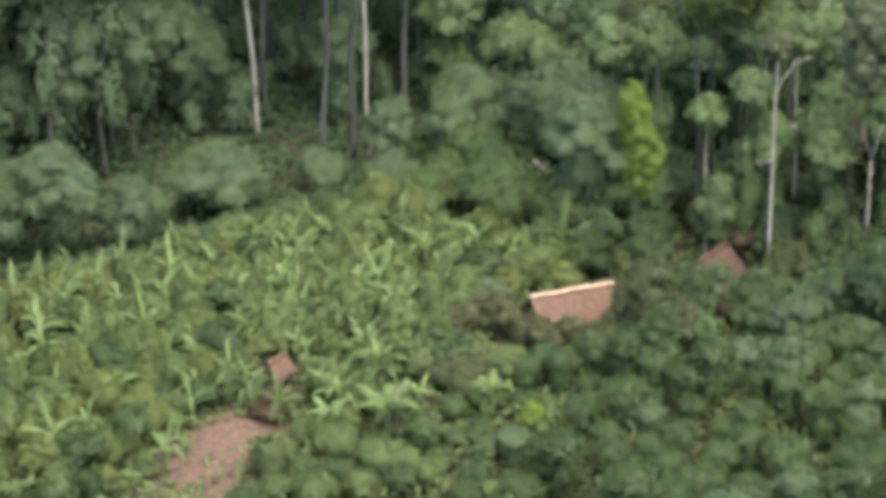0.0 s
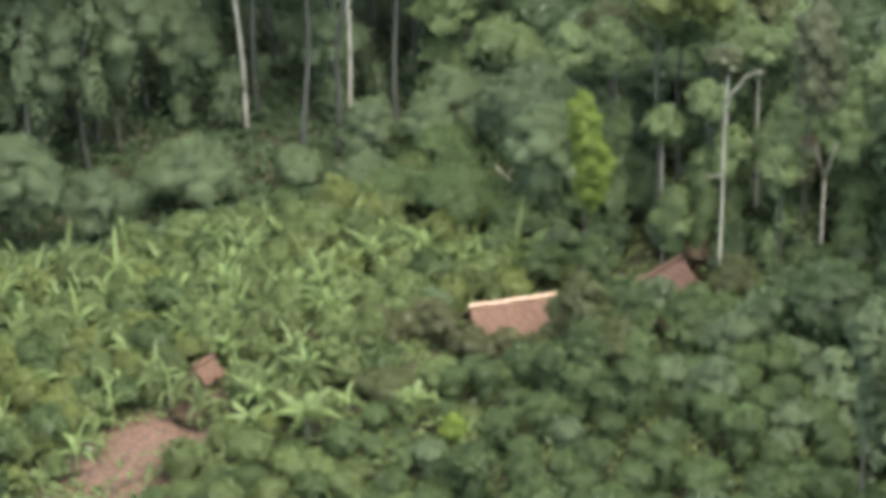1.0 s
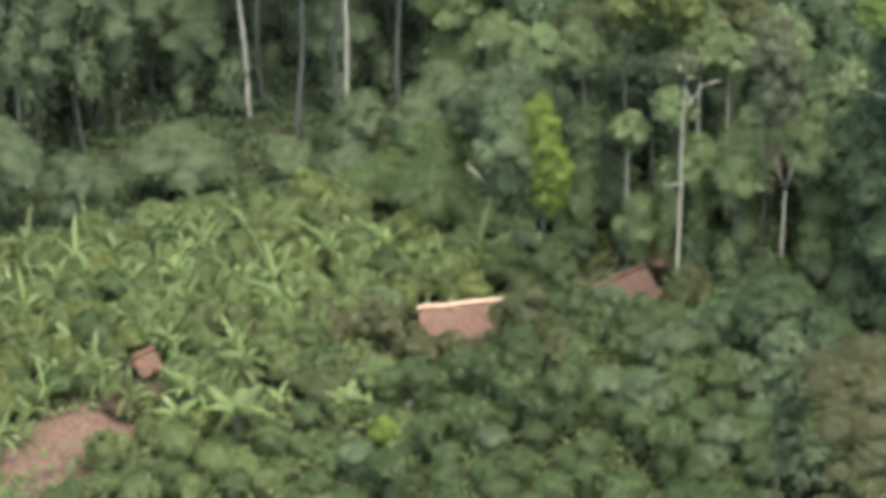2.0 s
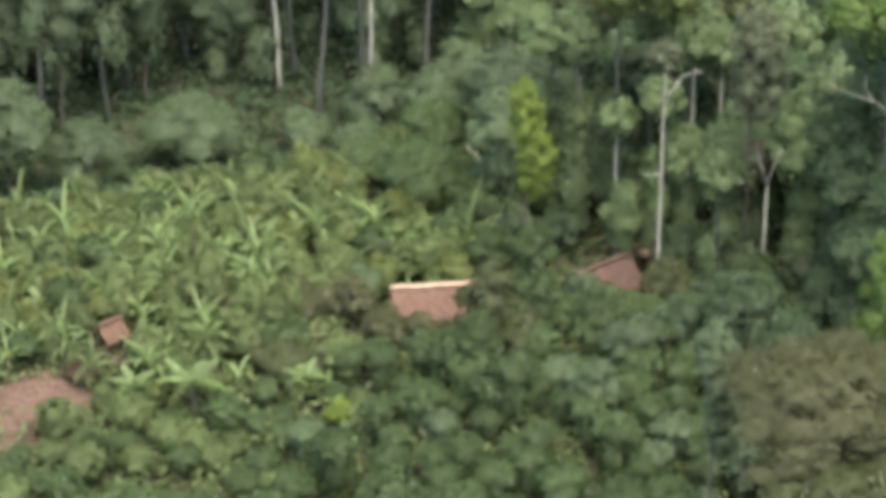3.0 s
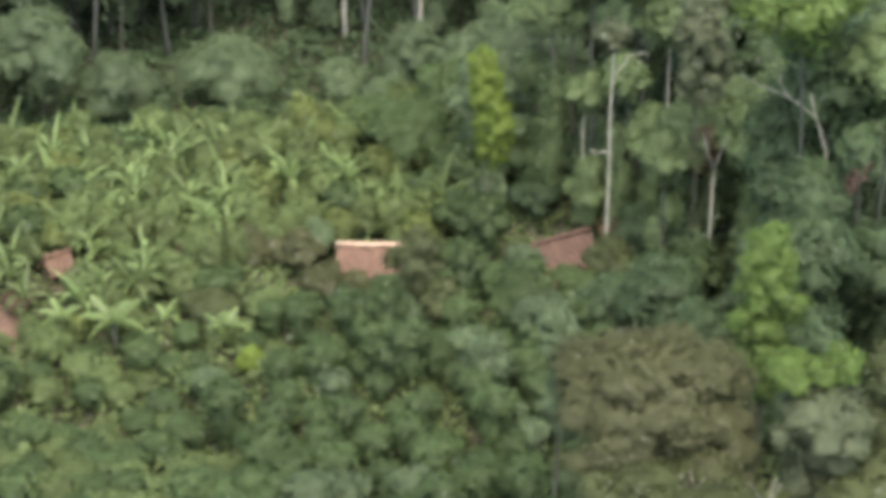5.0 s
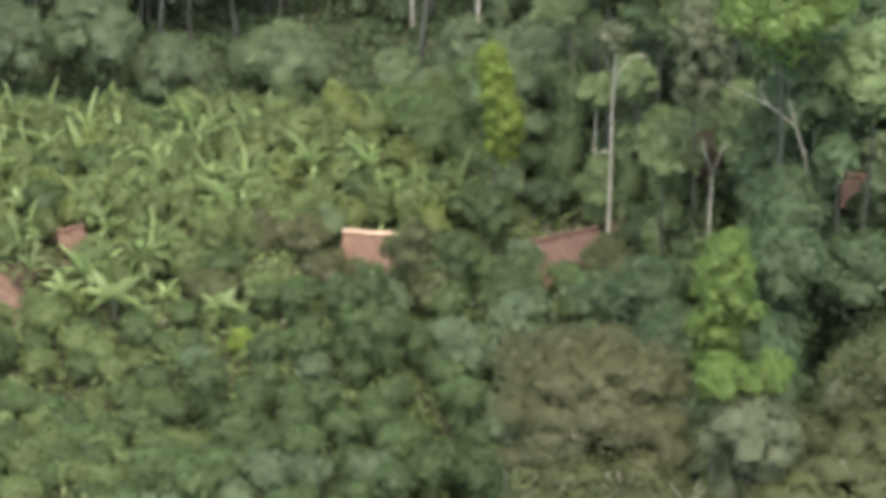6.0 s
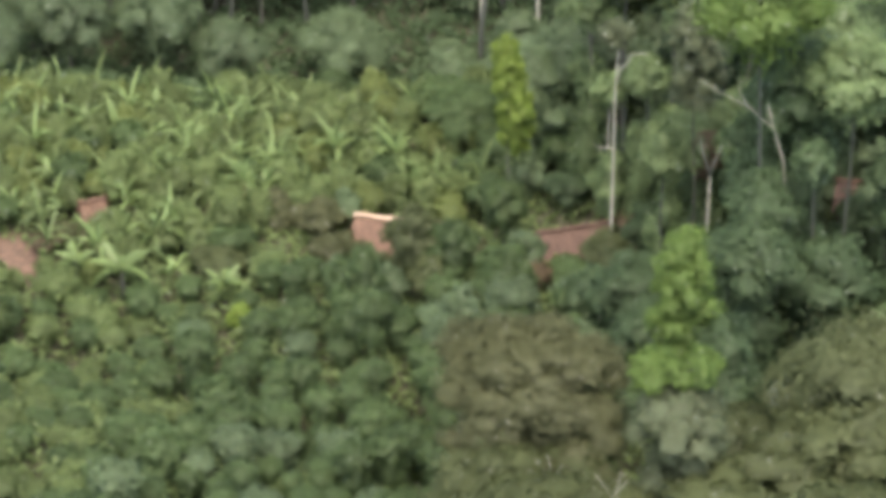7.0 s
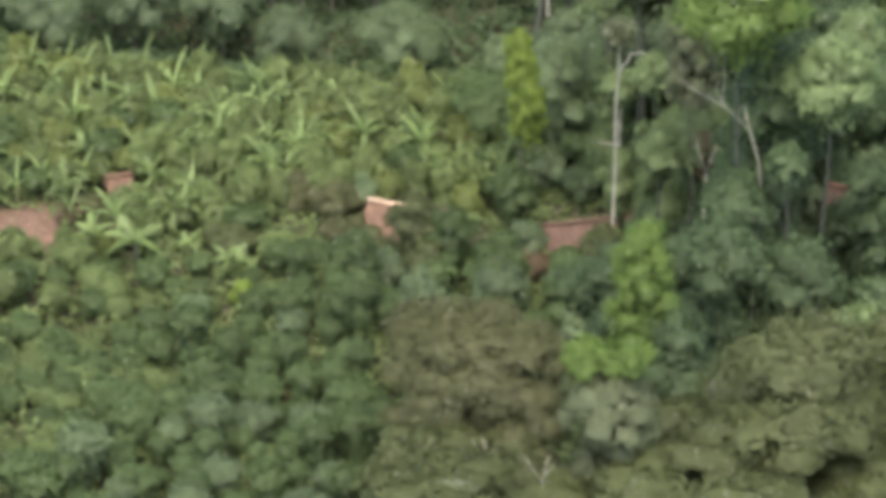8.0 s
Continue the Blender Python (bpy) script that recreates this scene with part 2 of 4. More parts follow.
def foliage(rng, blobs, n, size, up=0.5, slim=0.55, inner=0.12, core=0.8, level=2):
    """Leaves over a crown of loose clumps; blobs are rows of centre and three radii."""
    b = np.asarray(blobs, float)
    area = (b[:, 3] * b[:, 4] + b[:, 3] * b[:, 5] + b[:, 4] * b[:, 5])
    mid = (b[:, :3] * area[:, None]).sum(0) / area.sum()
    reach = np.sqrt((((b[:, :3] - mid) ** 2 + 0.4 * b[:, 3:] ** 2) * area[:, None]).sum(0) / area.sum())
    reach = np.maximum(reach, reach.max() * 0.35)

    def rounded(p, d, r):
        """The way a leaf at p faces: in part by its clump, in part by the whole crown."""
        own = d / r * r.mean(1, keepdims=True)
        own /= np.linalg.norm(own, axis=1, keepdims=True)
        all_ = (p - mid) / reach ** 2
        all_ /= np.linalg.norm(all_, axis=1, keepdims=True) + 1e-6
        return 0.5 * own + 0.6 * all_ + np.array([0, 0, 0.7])

    pick = rng.choice(len(b), n, p=area / area.sum())
    d = rng.normal(size=(n, 3))
    d[:, 2] += 0.35
    d /= np.linalg.norm(d, axis=1, keepdims=True)
    rad = np.where(rng.random(n) < inner, rng.uniform(0.5, 0.8, n), rng.normal(0.97, 0.17, n))[:, None]
    c = b[pick, :3] + d * b[pick, 3:] * rad * lumps(d, pick[:, None])
    nrm = d * 0.9 + rng.normal(size=(n, 3)) * 0.3 + np.array([0, 0, up])
    soft = rounded(c, d, b[pick, 3:]) + 0.5 * nrm / np.linalg.norm(nrm, axis=1, keepdims=True)
    soft /= np.linalg.norm(soft, axis=1, keepdims=True)
    v, t = leaves_at(rng, c, nrm, size, slim)
    soft = np.repeat(soft, 4, axis=0)
    if core:
        # the dense inside of each clump, below its outer leaves
        vs, ts, ns = [v], [t], [soft]
        bv, bt = BALLS[level]
        for k, row in enumerate(b):
            p = row[:3] + bv * row[3:] * core * lumps(bv, k) * rng.uniform(0.78, 1.1, (len(bv), 1))
            g = rounded(p, bv, row[None, 3:])
            ns.append(g / np.linalg.norm(g, axis=1, keepdims=True))
            ts.append(bt + len(v) + len(bv) * k)
            vs.append(p)
        v, t, soft = np.concatenate(vs), np.concatenate(ts), np.concatenate(ns)
    return v, t, soft


def part(name, me, parent, label=""):
    ob = new(name, me)
    ob.parent = parent
    return tagged(ob, label)


# ---------------- the ground ----------------
def bell(x, y, cx, cy, sx, sy):
    return np.exp(-((x - cx) / sx) ** 2 - ((y - cy) / sy) ** 2)


def step(a, b, x):
    u = np.clip((x - a) / (b - a), 0, 1)
    return u * u * (3 - 2 * u)


def ground_z(x, y):
    """A low hill with the gardens on it; the land falls to the forest behind and to the near hollow."""
    x, y = np.asarray(x, float), np.asarray(y, float)
    z = -1.6 - 1.5 * bell(x, y, 6, -29, 19, 13) - 3.6 * bell(x, y, -18, -22, 15, 10) - 1.8 * bell(x, y, 4, 10, 9, 7)
    z = z + 2.2 * bell(x, y, 6, -20, 9, 4.5) - 1.4 * bell(x, y, 3, -30, 10, 5) - 1.6 * bell(x, y, 18, 6, 6, 5) + 10.0 * bell(x, y, 42, 2, 7, 7)
    edge = 16 + np.clip((x + 25) * 0.3, 0, 10)
    z = z - 8.0 * step(edge, edge + 32, y) + 0.25 * np.sin(x * 0.5) * np.sin(y * 0.43 + 1)
    return z - 3 * step(25, 60, np.abs(x) - 60)


def gz(x, y):
    return float(ground_z(x, y))


BARE = [(-34.0, -14.6, 4.8, 4.2, 1.0), (-31.0, -9.0, 3.6, 3.0, 0.85), (-29.4, -8.0, 3.2, 3.0, 0.85), (-27.5, -9.5, 3.0, 2.2, 0.42), (-23.5, -2.5, 3, 2.5, 0.6), (21, 13.5, 4.5, 2.6, 0.5), (19.5, 8.0, 4.0, 3.0, 0.6), (-9, 2, 4, 2.5, 0.35),
        (-14.0, 3.0, 3, 2.2, 0.7), (17, 1.5, 6, 3, 0.55), (2, -1.5, 6, 3, 0.6), (14.7, -4.5, 4, 2, 0.4)]
inner_x, inner_y = np.arange(-84, 84.1, 1.4), np.arange(-90, 140.1, 1.4)
far = np.array([20, 60, 150, 400, 1000, 2600.0])
gx = np.concatenate([inner_x[0] - far[::-1], inner_x, inner_x[-1] + far])
gy = np.concatenate([inner_y[0] - far[::-1], inner_y, inner_y[-1] + far])
mx, my = np.meshgrid(gx, gy)
mz = ground_z(mx, my)
ids = np.arange(mx.size).reshape(mx.shape)
q = np.stack([ids[:-1, :-1], ids[:-1, 1:], ids[1:, 1:], ids[1:, :-1]], -1).reshape(-1, 4)
ground_mesh = tri_mesh("ground", np.stack([mx, my, mz], -1).reshape(-1, 3), np.concatenate([q[:, [0, 1, 2]], q[:, [0, 2, 3]]]), GROUND, True)
bare = sum(w * bell(mx, my, a, b, c, d) for a, b, c, d, w in BARE)
layer = ground_mesh.attributes.new("bare", "FLOAT", "POINT")
layer.data.foreach_set("value", np.clip(bare, 0, 1).astype(np.float32).ravel())
tagged(new("ground", ground_mesh), "uneven forest soil with leaf litter and bare red earth", "ground", kind="structure")


# ---------------- plants ----------------
def tree(name, label, rng, height, crown, leaf, bark, n=3000, size=0.5, girth=0.25, lean=(0, 0), bend=0.3, limbs=True, category="tree", slim=0.5, core=0.76):
    """A tapered, slightly bent trunk with limbs, and a crown of leafy clumps. crown: rows of centre and radii over the base."""
    root = tagged(new(name), label, category)
    k, sides, twig = (14, 8, 5) if height > 6 else (6, 5, 3)
    u = np.linspace(0, 1, k)
    ph = rng.uniform(0, 6.28, 4)
    px = lean[0] * u + bend * (np.sin(u * 4 + ph[0]) * u + 0.3 * np.sin(u * 12 + ph[2]))
    py = lean[1] * u + bend * (np.sin(u * 3.3 + ph[1]) * u + 0.3 * np.sin(u * 11 + ph[3]))
    pts = np.stack([px, py, -0.5 + u * (height + 0.5)], 1)
    rad = girth * (1 - 0.62 * u)
    rad[0] *= 1.5
    pieces = [tube(pts, rad, sides)]
    if limbs:
        for c in crown:
            z0 = min(max(c[2] - c[5] * 0.9, height * 0.45), height * 0.97)
            f = (z0 + 0.5) / (height + 0.5)
            s = np.array([np.interp(f, u, px), np.interp(f, u, py), z0])
            e = np.array(c[:3], float) + np.array([0, 0, 0.2 * c[5]])
            m = (s + e) / 2 + np.array([0, 0, 0.12 * np.linalg.norm(e - s)])
            g = girth * 0.38
            pieces.append(tube([s, m, e], [g, g * 0.7, g * 0.3], twig))
    part("trunk", tri_mesh("trunk", *joined(pieces), bark, True), root)
    v, t, nv = foliage(rng, crown, int(n * 1.25), size, slim=slim, core=core, level=2 if height > 6 and len(crown) < 14 else 1)
    part("crown", tri_mesh("crown", v, t, leaf, True, nv), root)
    return root


def round_crown(rng, z, r, h, k):
    """Clumps spread over a dome of radius r and height h, centred at z."""
    rows = [(0, 0, z, r * 0.66, r * 0.66, h * 0.6)]
    k = int(k * 1.9)
    for i in range(k):
        a = i * 2.4 + rng.uniform(-0.4, 0.4)
        d = r * math.sqrt((i + 0.6) / k) * 0.86
        w = r * rng.uniform(0.24, 0.40)
        rows.append((d * math.cos(a), d * math.sin(a), z + h * (0.55 - 0.8 * (d / r) ** 2) + rng.uniform(-0.15, 0.15) * h, w, w * rng.uniform(0.8, 1.2), w * rng.uniform(0.65, 0.95)))
    return rows


def column_crown(rng, outline, k, clump):
    """Small clumps heaped into an upright crown; outline: rows of height, middle x and radius."""
    zs, xs, rs = zip(*outline)
    rows = [(x, 0, z, r * 0.72, r * 0.72, (zs[-1] - zs[0]) / len(zs) * 0.75) for z, x, r in outline]
    for i in range(k):
        z = zs[0] + (zs[-1] - zs[0]) * (i + 0.5) / k
        a, r = i * 2.4 + rng.uniform(-0.5, 0.5), np.interp(z, zs, rs) * rng.uniform(0.6, 0.95)
        w = clump * rng.uniform(0.7, 1.25)
        rows.append((np.interp(z, zs, xs) + r * math.cos(a), r * math.sin(a), z + rng.uniform(-0.3, 0.3), w, w, w * rng.uniform(0.7, 1.1)))
    return rows


def place(ob, x, y, turn=0.0, s=1.0, sz=None, sink=0.05):
    return Matrix.LocRotScale((x, y, gz(x, y) - sink), Euler((0, 0, turn)), (s, s, s if sz is None else sz))


def spread(protos, spots, rng, smin=0.85, smax=1.2, group="", most=290, rest=""):
    """Puts copies of the prototypes on the spots, nearest the gardens' open side first; the prototypes take the first ones.
    Those past the limit are joined into one object of kind stuff."""
    extra, extra_n = {}, {}
    spots = sorted(spots, key=lambda p: p[1]) if len(spots) > most else spots
    for i, (x, y) in enumerate(spots):
        p = protos[i % len(protos)]
        s = rng.uniform(smin, smax)
        m = place(p, x, y, rng.uniform(0, 6.28), s, s * rng.uniform(0.9, 1.12))
        if i < len(protos) and not p.get("placed"):
            tagged(p, group=group)
            p["placed"] = 1
            p.matrix_basis = m
        elif i < most:
            keep = p.scale.copy()
            p.scale = (1, 1, 1)
            copy_thing(p, m)
            p.scale = keep
        else:
            a = np.array(m)
            for ch in p.children:
                me = ch.data
                v = np.empty(len(me.vertices) * 3, np.float32)
                me.vertices.foreach_get("co", v)
                t = np.empty(len(me.loops), np.int32)
                me.loops.foreach_get("vertex_index", t)
                if me.name not in NORMALS:
                    continue
                extra.setdefault(me.materials[0].name, []).append((v.reshape(-1, 3) @ a[:3, :3].T + a[:3, 3], t.reshape(-1, 3)))
                extra_n.setdefault(me.materials[0].name, []).append(NORMALS[me.name] @ a[:3, :3].T)
    if extra:
        vs, ts, mats, n = [], [], [], 0
        me_mats = list(extra)
        for k, nm in enumerate(me_mats):
            v, t = joined(extra[nm])
            vs.append(v)
            ts.append(t + n)
            mats.append(np.full(len(t), k, np.int32))
            n += len(v)
        nv = np.concatenate([np.concatenate(extra_n[nm]) for nm in me_mats])
        nv /= np.linalg.norm(nv, axis=1, keepdims=True)
        me = tri_mesh(rest, np.concatenate(vs), np.concatenate(ts), bpy.data.materials[me_mats[0]], True, nv)
        for nm in me_mats[1:]:
            me.materials.append(bpy.data.materials[nm])
        me.polygons.foreach_set("material_index", np.concatenate(mats))
        tagged(new(rest, me), "dense farther growth of the same green plants", "thicket", kind="stuff")


def jitter_grid(rng, x0, x1, y0, y1, gap, keep, wobble=0.38):
    out, row = [], 0
    y = y0
    while y < y1:
        x = x0 + (gap / 2 if row % 2 else 0)
        while x < x1:
            px, py = x + rng.uniform(-wobble, wobble) * gap, y + rng.uniform(-wobble, wobble) * gap
            if keep(px, py):
                out.append((px, py))
            x += gap
        y += gap * 0.87
        row += 1
    rng.shuffle(out)
    return [tuple(p) for p in out]


def inside(x, y, poly):
    hit, j = False, len(poly) - 1
    for i in range(len(poly)):
        (xi, yi), (xj, yj) = poly[i], poly[j]
        if (yi > y) != (yj > y) and x < (xj - xi) * (y - yi) / (yj - yi) + xi:
            hit = not hit
        j = i
    return hit


HUTS = [(1, -1.5, 7, 4.0), (16, 4.5, 5, 3.5), (-24.3, -4.0, 3.0, 4.6)]


def free(x, y):
    return all(((x - a) / b) ** 2 + ((y - c) / d) ** 2 > 1 for a, c, b, d in HUTS)


def thin(x, y):
    """True where the earth lies bare."""
    return sum(w * float(bell(x, y, a, b, c, d)) for a, b, c, d, w in BARE) > 0.5


HULL = [(-64, 48), (-58, 28), (-52, -12), (-32, -31), (-14, -52), (-4, -70), (58, -52), (56, -20), (62, 60), (66, 76), (26, 96), (-24, 112), (-50, 90)]


def seen(x, y):
    """True within the land that the flight looks on."""
    return inside(x, y, HULL)


# the dark forest behind the clearing: high crowns over bare trunks, some hung with creepers
rng = np.random.default_rng(11)
forest = []
for i in range(7):
    h = rng.uniform(26.5, 31.5)
    rows = round_crown(rng, h, rng.uniform(4.6, 6.0), rng.uniform(6, 8), 7)
    draped = i in (2, 5)
    if draped:
        for j in range(9):
            a, d = rng.uniform(0, 6.28), rng.uniform(0.5, 2.8)
            rows.append((d * math.cos(a), d * math.sin(a), rng.uniform(5.5, h * 0.8), rng.uniform(0.8, 1.6), rng.uniform(0.8, 1.6), rng.uniform(1.8, 3.6)))
    forest.append(tree("forest_tree", "tall rainforest tree hung with green creepers" if draped else "tall rainforest tree with a mossy trunk and high dark crown", rng, h, rows, LEAF_FOREST, BARK_MOSS, 5600 if draped else 560, 0.58 if draped else 1.3, rng.uniform(0.15, 0.3), bend=0.9, limbs=False, core=0.55))
spots = jitter_grid(rng, -72, 74, 46, 108, 8.8, lambda x, y: y > 51 + 3 * math.sin(x * 0.13) and seen(x, y - 8) and not (-15 < x < -4 and y < 64))
plain = [p for i, p in enumerate(forest) if i not in (2, 5)]
veil = [p for i, p in enumerate(forest) if i in (2, 5)]
west = [p for p in spots if p[0] < -14 - 0.35 * (p[1] - 60)]
spread(veil, [(-42, 52), (-36, 55.5), (-30, 54), (-24, 58), (-47, 48), (-33, 62), (-27, 65)] + west[: len(west) // 2] + [(14, 70), (24, 64), (34, 66), (30, 74), (42, 64)], rng, 0.85, 1.15, "forest behind the clearing")
spread(plain, west[len(west) // 2:] + [p for p in spots if p not in west], rng, 0.9, 1.15, "forest behind the clearing")

# dark saplings under the forest
sapling = []
for i in range(3):
    h = rng.uniform(3, 5)
    sapling.append(tree("sapling", "dark shaded sapling under the forest", rng, h, [(rng.uniform(-0.6, 0.6), rng.uniform(-0.6, 0.6), h * u, 1.4, 1.4, 1.2) for u in (0.45, 0.7, 0.95)], LEAF_FOREST, BARK_MOSS, 320, 0.7, 0.09))
spots = jitter_grid(rng, -66, 60, 66, 96, 6.5, lambda x, y: seen(x, y))
spread(sapling, spots, rng, 0.7, 1.2, "saplings")


# bushy trees at the forest's edge; x, y, height of the top, radius
def bushy(x, y, top, r, leaf=None, name="understory_tree", label="grey-green bushy tree at the forest edge"):
    h = top - gz(x, y)
    k = max(6, int(r * 2.6))
    return single(x, y, tree(name, label, rng, h * 0.8, round_crown(rng, h * 0.58, r, h * 0.62, k), leaf or LEAF_GREY, BARK_GREY, int(1000 + 420 * r * r), 0.40, 0.08 + 0.025 * r, core=0.84))


def single(x, y, ob, turn=0.0):
    ob.matrix_basis = place(ob, x, y, turn)
    return ob


rng = np.random.default_rng(21)
VEILED = [(-28, 57, 13, 4.0), (-20, 62, 12, 4.0), (-45, 54, 16, 4.5), (-52, 50, 14, 5.0), (-41, 55, 9, 4.5), (-33, 60, 11, 4.2), (-47, 50, 8, 4.0), (-24, 66, 9, 4.4), (-37, 66, 15, 5.0), (-13, 68, 4, 4.0), (2, 66, 3, 3.6)]
for x, y, top, r in [(-16.3, 46, -2.2, 4.4), (-26.0, 40.5, -1.6, 3.5), (0.9, 46.2, 0.3, 2.8), (-6, 47, -4.4, 2.4), (-33, 40.3, 3.0, 4.2), (-41, 37, 2.6, 4.0),
                     (5.5, 42, 1.5, 2.6), (-47, 30, 1.8, 4.0), (-1, 40, -3, 2.6), (-36, 47, -1, 3.5), (-54, 34, 3, 4.5), (-46, 44, 1.5, 4.2), (9, 47, 2, 3.4), (15, 50, 3, 3.6)]:
    bushy(x, y, top, r)
for x, y, top, r in [(2.5, 21, 4.0, 3.6), (-1.5, 27, 1.6, 2.8), (7, 17, 2.2, 2.8), (13, 18, 3.0, 3.0), (14, 13, 1.2, 2.2), (7.5, 11, 0.8, 2.2), (24.7, -12, 7.4, 3.6), (20.5, -9, 4.2, 2.2), (27.5, -17, 6.5, 3.2),
                     (24.6, -4, 3.4, 2.6), (32.5, -8, 5.4, 2.8), (22.5, 5, 3.0, 2.2), (18, 17, 3.4, 2.6), (5, 33, 2, 3)]:
    bushy(x, y, top, r, LEAF_CASSAVA if x < 14 else LEAF_DARK, "large_bush", "large rounded dark green bush")
for x, y, top, r in ((21.0, -51.0, 11.6, 2.6), (23.4, -50.6, 12.6, 2.6), (30.4, -50.0, 11.4, 2.8), (27.0, -50.4, 11.2, 2.6)):
    bushy(x, y, top, r, LEAF_OLIVE, "olive_tree", "broad bushy tree with olive green foliage")
for x, y, top, r in VEILED:
    bushy(x, y, top, r, LEAF_FOREST, "understory_tree", "green tree veiled in creepers under the forest")
bushy(35.9, -31.4, 14.2, 3.0, LEAF_DARK, "large_bush", "dark green spreading tree below the vines")
bushy(46.5, -38, 19.0, 6.4, LEAF_OLIVE, "round_tree", "broad rounded olive green tree")
bushy(12, 30, 8.4, 5.0, LEAF_GREY, "round_tree", "large rounded dense green tree")
bushy(9.4, 17.5, 11.6, 3.2, LEAF_GREY, "round_tree", "tall rounded grey-green tree behind the lime tree")

# forest at the eastern side of the clearing
side = []
for i in range(6):
    h = rng.uniform(9.5, 14.5)
    rows = round_crown(rng, h, rng.uniform(2.6, 4.0), rng.uniform(3.5, 5.5), 8)
    rows += [(rng.uniform(-1, 1), rng.uniform(-1, 1), h * rng.uniform(0.25, 0.7), rng.uniform(1, 1.7), rng.uniform(1, 1.7), rng.uniform(1.2, 2.4)) for j in range(7)]
    side.append(tree("side_tree", "slender rainforest tree with a loose green crown", rng, h, rows, (LEAF_DARK, LEAF_TALL, LEAF_DARK)[i % 3], (BARK_PALE, BARK_MOSS, BARK_MOSS)[i % 3], 3200, 0.52, 0.2, limbs=i % 2 == 0))
spots = jitter_grid(rng, 14, 66, 24, 62, 7.0, lambda x, y: x + 0.5 * y > 34 and seen(x, y))
spots += jitter_grid(rng, 33, 64, -8, 24, 6.4, lambda x, y: seen(x, y) and not (35 < x < 49 and y < 1))
east_front = jitter_grid(rng, 42, 60, -56, -22, 6.6, lambda x, y: seen(x, y))
spots += jitter_grid(rng, 46, 62, -22, -8, 6.6, lambda x, y: seen(x, y))
spread(side, spots, rng, 0.85, 1.2, "trees beside the clearing")

# bushes
bush = []
for i in range(4):
    r = rng.uniform(1.5, 2.2)
    bush.append(tree("bush", "dense rounded green bush", rng, r * 1.1, round_crown(rng, r * 0.9, r, r * 1.3, 6), (LEAF_CASSAVA, LEAF_GREY)[i % 2], BARK_GREY, 520, 0.62, 0.07, category="bush"))
spots = jitter_grid(rng, 6, 56, 14, 50, 4.5, lambda x, y: not thin(x, y) and x + 0.4 * y > 14 and seen(x, y))
spots += jitter_grid(rng, 22, 60, -22, 14, 4.2, lambda x, y: free(x, y) and not thin(x, y) and seen(x, y))
spots += jitter_grid(rng, 21, 58, -58, -22, 5.4, lambda x, y: seen(x, y))
spread(bush, spots, rng, 0.75, 1.35, "bushes", rest="bush_thicket")

# the garden of tall leafy shrubs
def domed(rng, h, r):
    """A domed head with small bumps over a narrower leafy body."""
    rows = [(0, 0, h - 0.75 * r, r, r, 0.75 * r), (0.1, 0, h * 0.5, r * 0.8, r * 0.8, h * 0.36)]
    for j in range(9):
        a, d = j * 2.4 + rng.uniform(-0.4, 0.4), r * (0.45 + 0.55 * math.sqrt((j + 0.5) / 9))
        w = r * rng.uniform(0.24, 0.36)
        rows.append((d * math.cos(a), d * math.sin(a), h - 0.2 - 0.75 * r * (d / r) ** 2 * 0.8 + rng.uniform(-0.15, 0.15), w, w, w * 0.85))
    return rows


garden = []
for i in range(6):
    h = rng.uniform(4.2, 5.6)
    garden.append(tree("garden_shrub", "tall leafy garden shrub with a rounded head", rng, h * 0.9, domed(rng, h, rng.uniform(1.25, 1.5)), (LEAF_CASSAVA, LEAF_CASSAVA, LEAF_CASSAVA, LEAF_GREY, LEAF_CASSAVA, LEAF_CASSAVA)[i], STEM, 1050, 0.36, 0.06, bend=0.12, category="shrub", core=0.78))
GARDEN = [(-34, -17), (-24, -13), (-12, -9), (-4, -9), (-1.5, -13), (6, -13), (9, -8), (19, -8), (24, -20), (19, -33), (20, -70), (-36, -60)]
pale = []
for i in range(4):
    h = rng.uniform(2.4, 3.6)
    pale.append(tree("light_shrub", "light green leafy garden shrub", rng, h * 0.85, domed(rng, h, rng.uniform(1.15, 1.45)), (LEAF_FIELD, LEAF_CASSAVA)[i % 2], STEM, 900, 0.36, 0.06, bend=0.12, category="shrub", core=0.78))
spots = jitter_grid(rng, -38, 26, -66, -6, 3.05, lambda x, y: inside(x, y, GARDEN) and seen(x, y) and free(x, y) and not thin(x, y) and ((x + 7.4) / 2.2) ** 2 + ((y + 17) / 4.6) ** 2 > 1, 0.3)
light = [p for p in spots if p[0] < -8 + 3 * math.sin(p[1] * 0.4)]
spread(pale, light, rng, 0.65, 1.25, "light garden shrubs")
spread(garden, [p for p in spots if p not in light], rng, 0.58, 1.24, "garden shrubs")

# mixed field of shrubs
shrub = []
for i in range(8):
    h = rng.uniform(1.8, 3.2)
    rows = [(rng.uniform(-0.6, 0.6), rng.uniform(-0.6, 0.6), h * rng.uniform(0.4, 1.05), rng.uniform(0.5, 1.15), rng.uniform(0.5, 1.15), rng.uniform(0.5, 1.0)) for j in range(7)]
    shrub.append(tree("field_shrub", "yellowish green leafy shrub in the overgrown field", rng, h * 0.7, rows, (LEAF_FIELD, LEAF_MEADOW, LEAF_CASSAVA, LEAF_FIELD, LEAF_FIELD, LEAF_MEADOW, LEAF_FIELD, LEAF_FIELD)[i], STEM, 720, 0.62, 0.05, bend=0.1, category="shrub", slim=0.27, core=0.7))
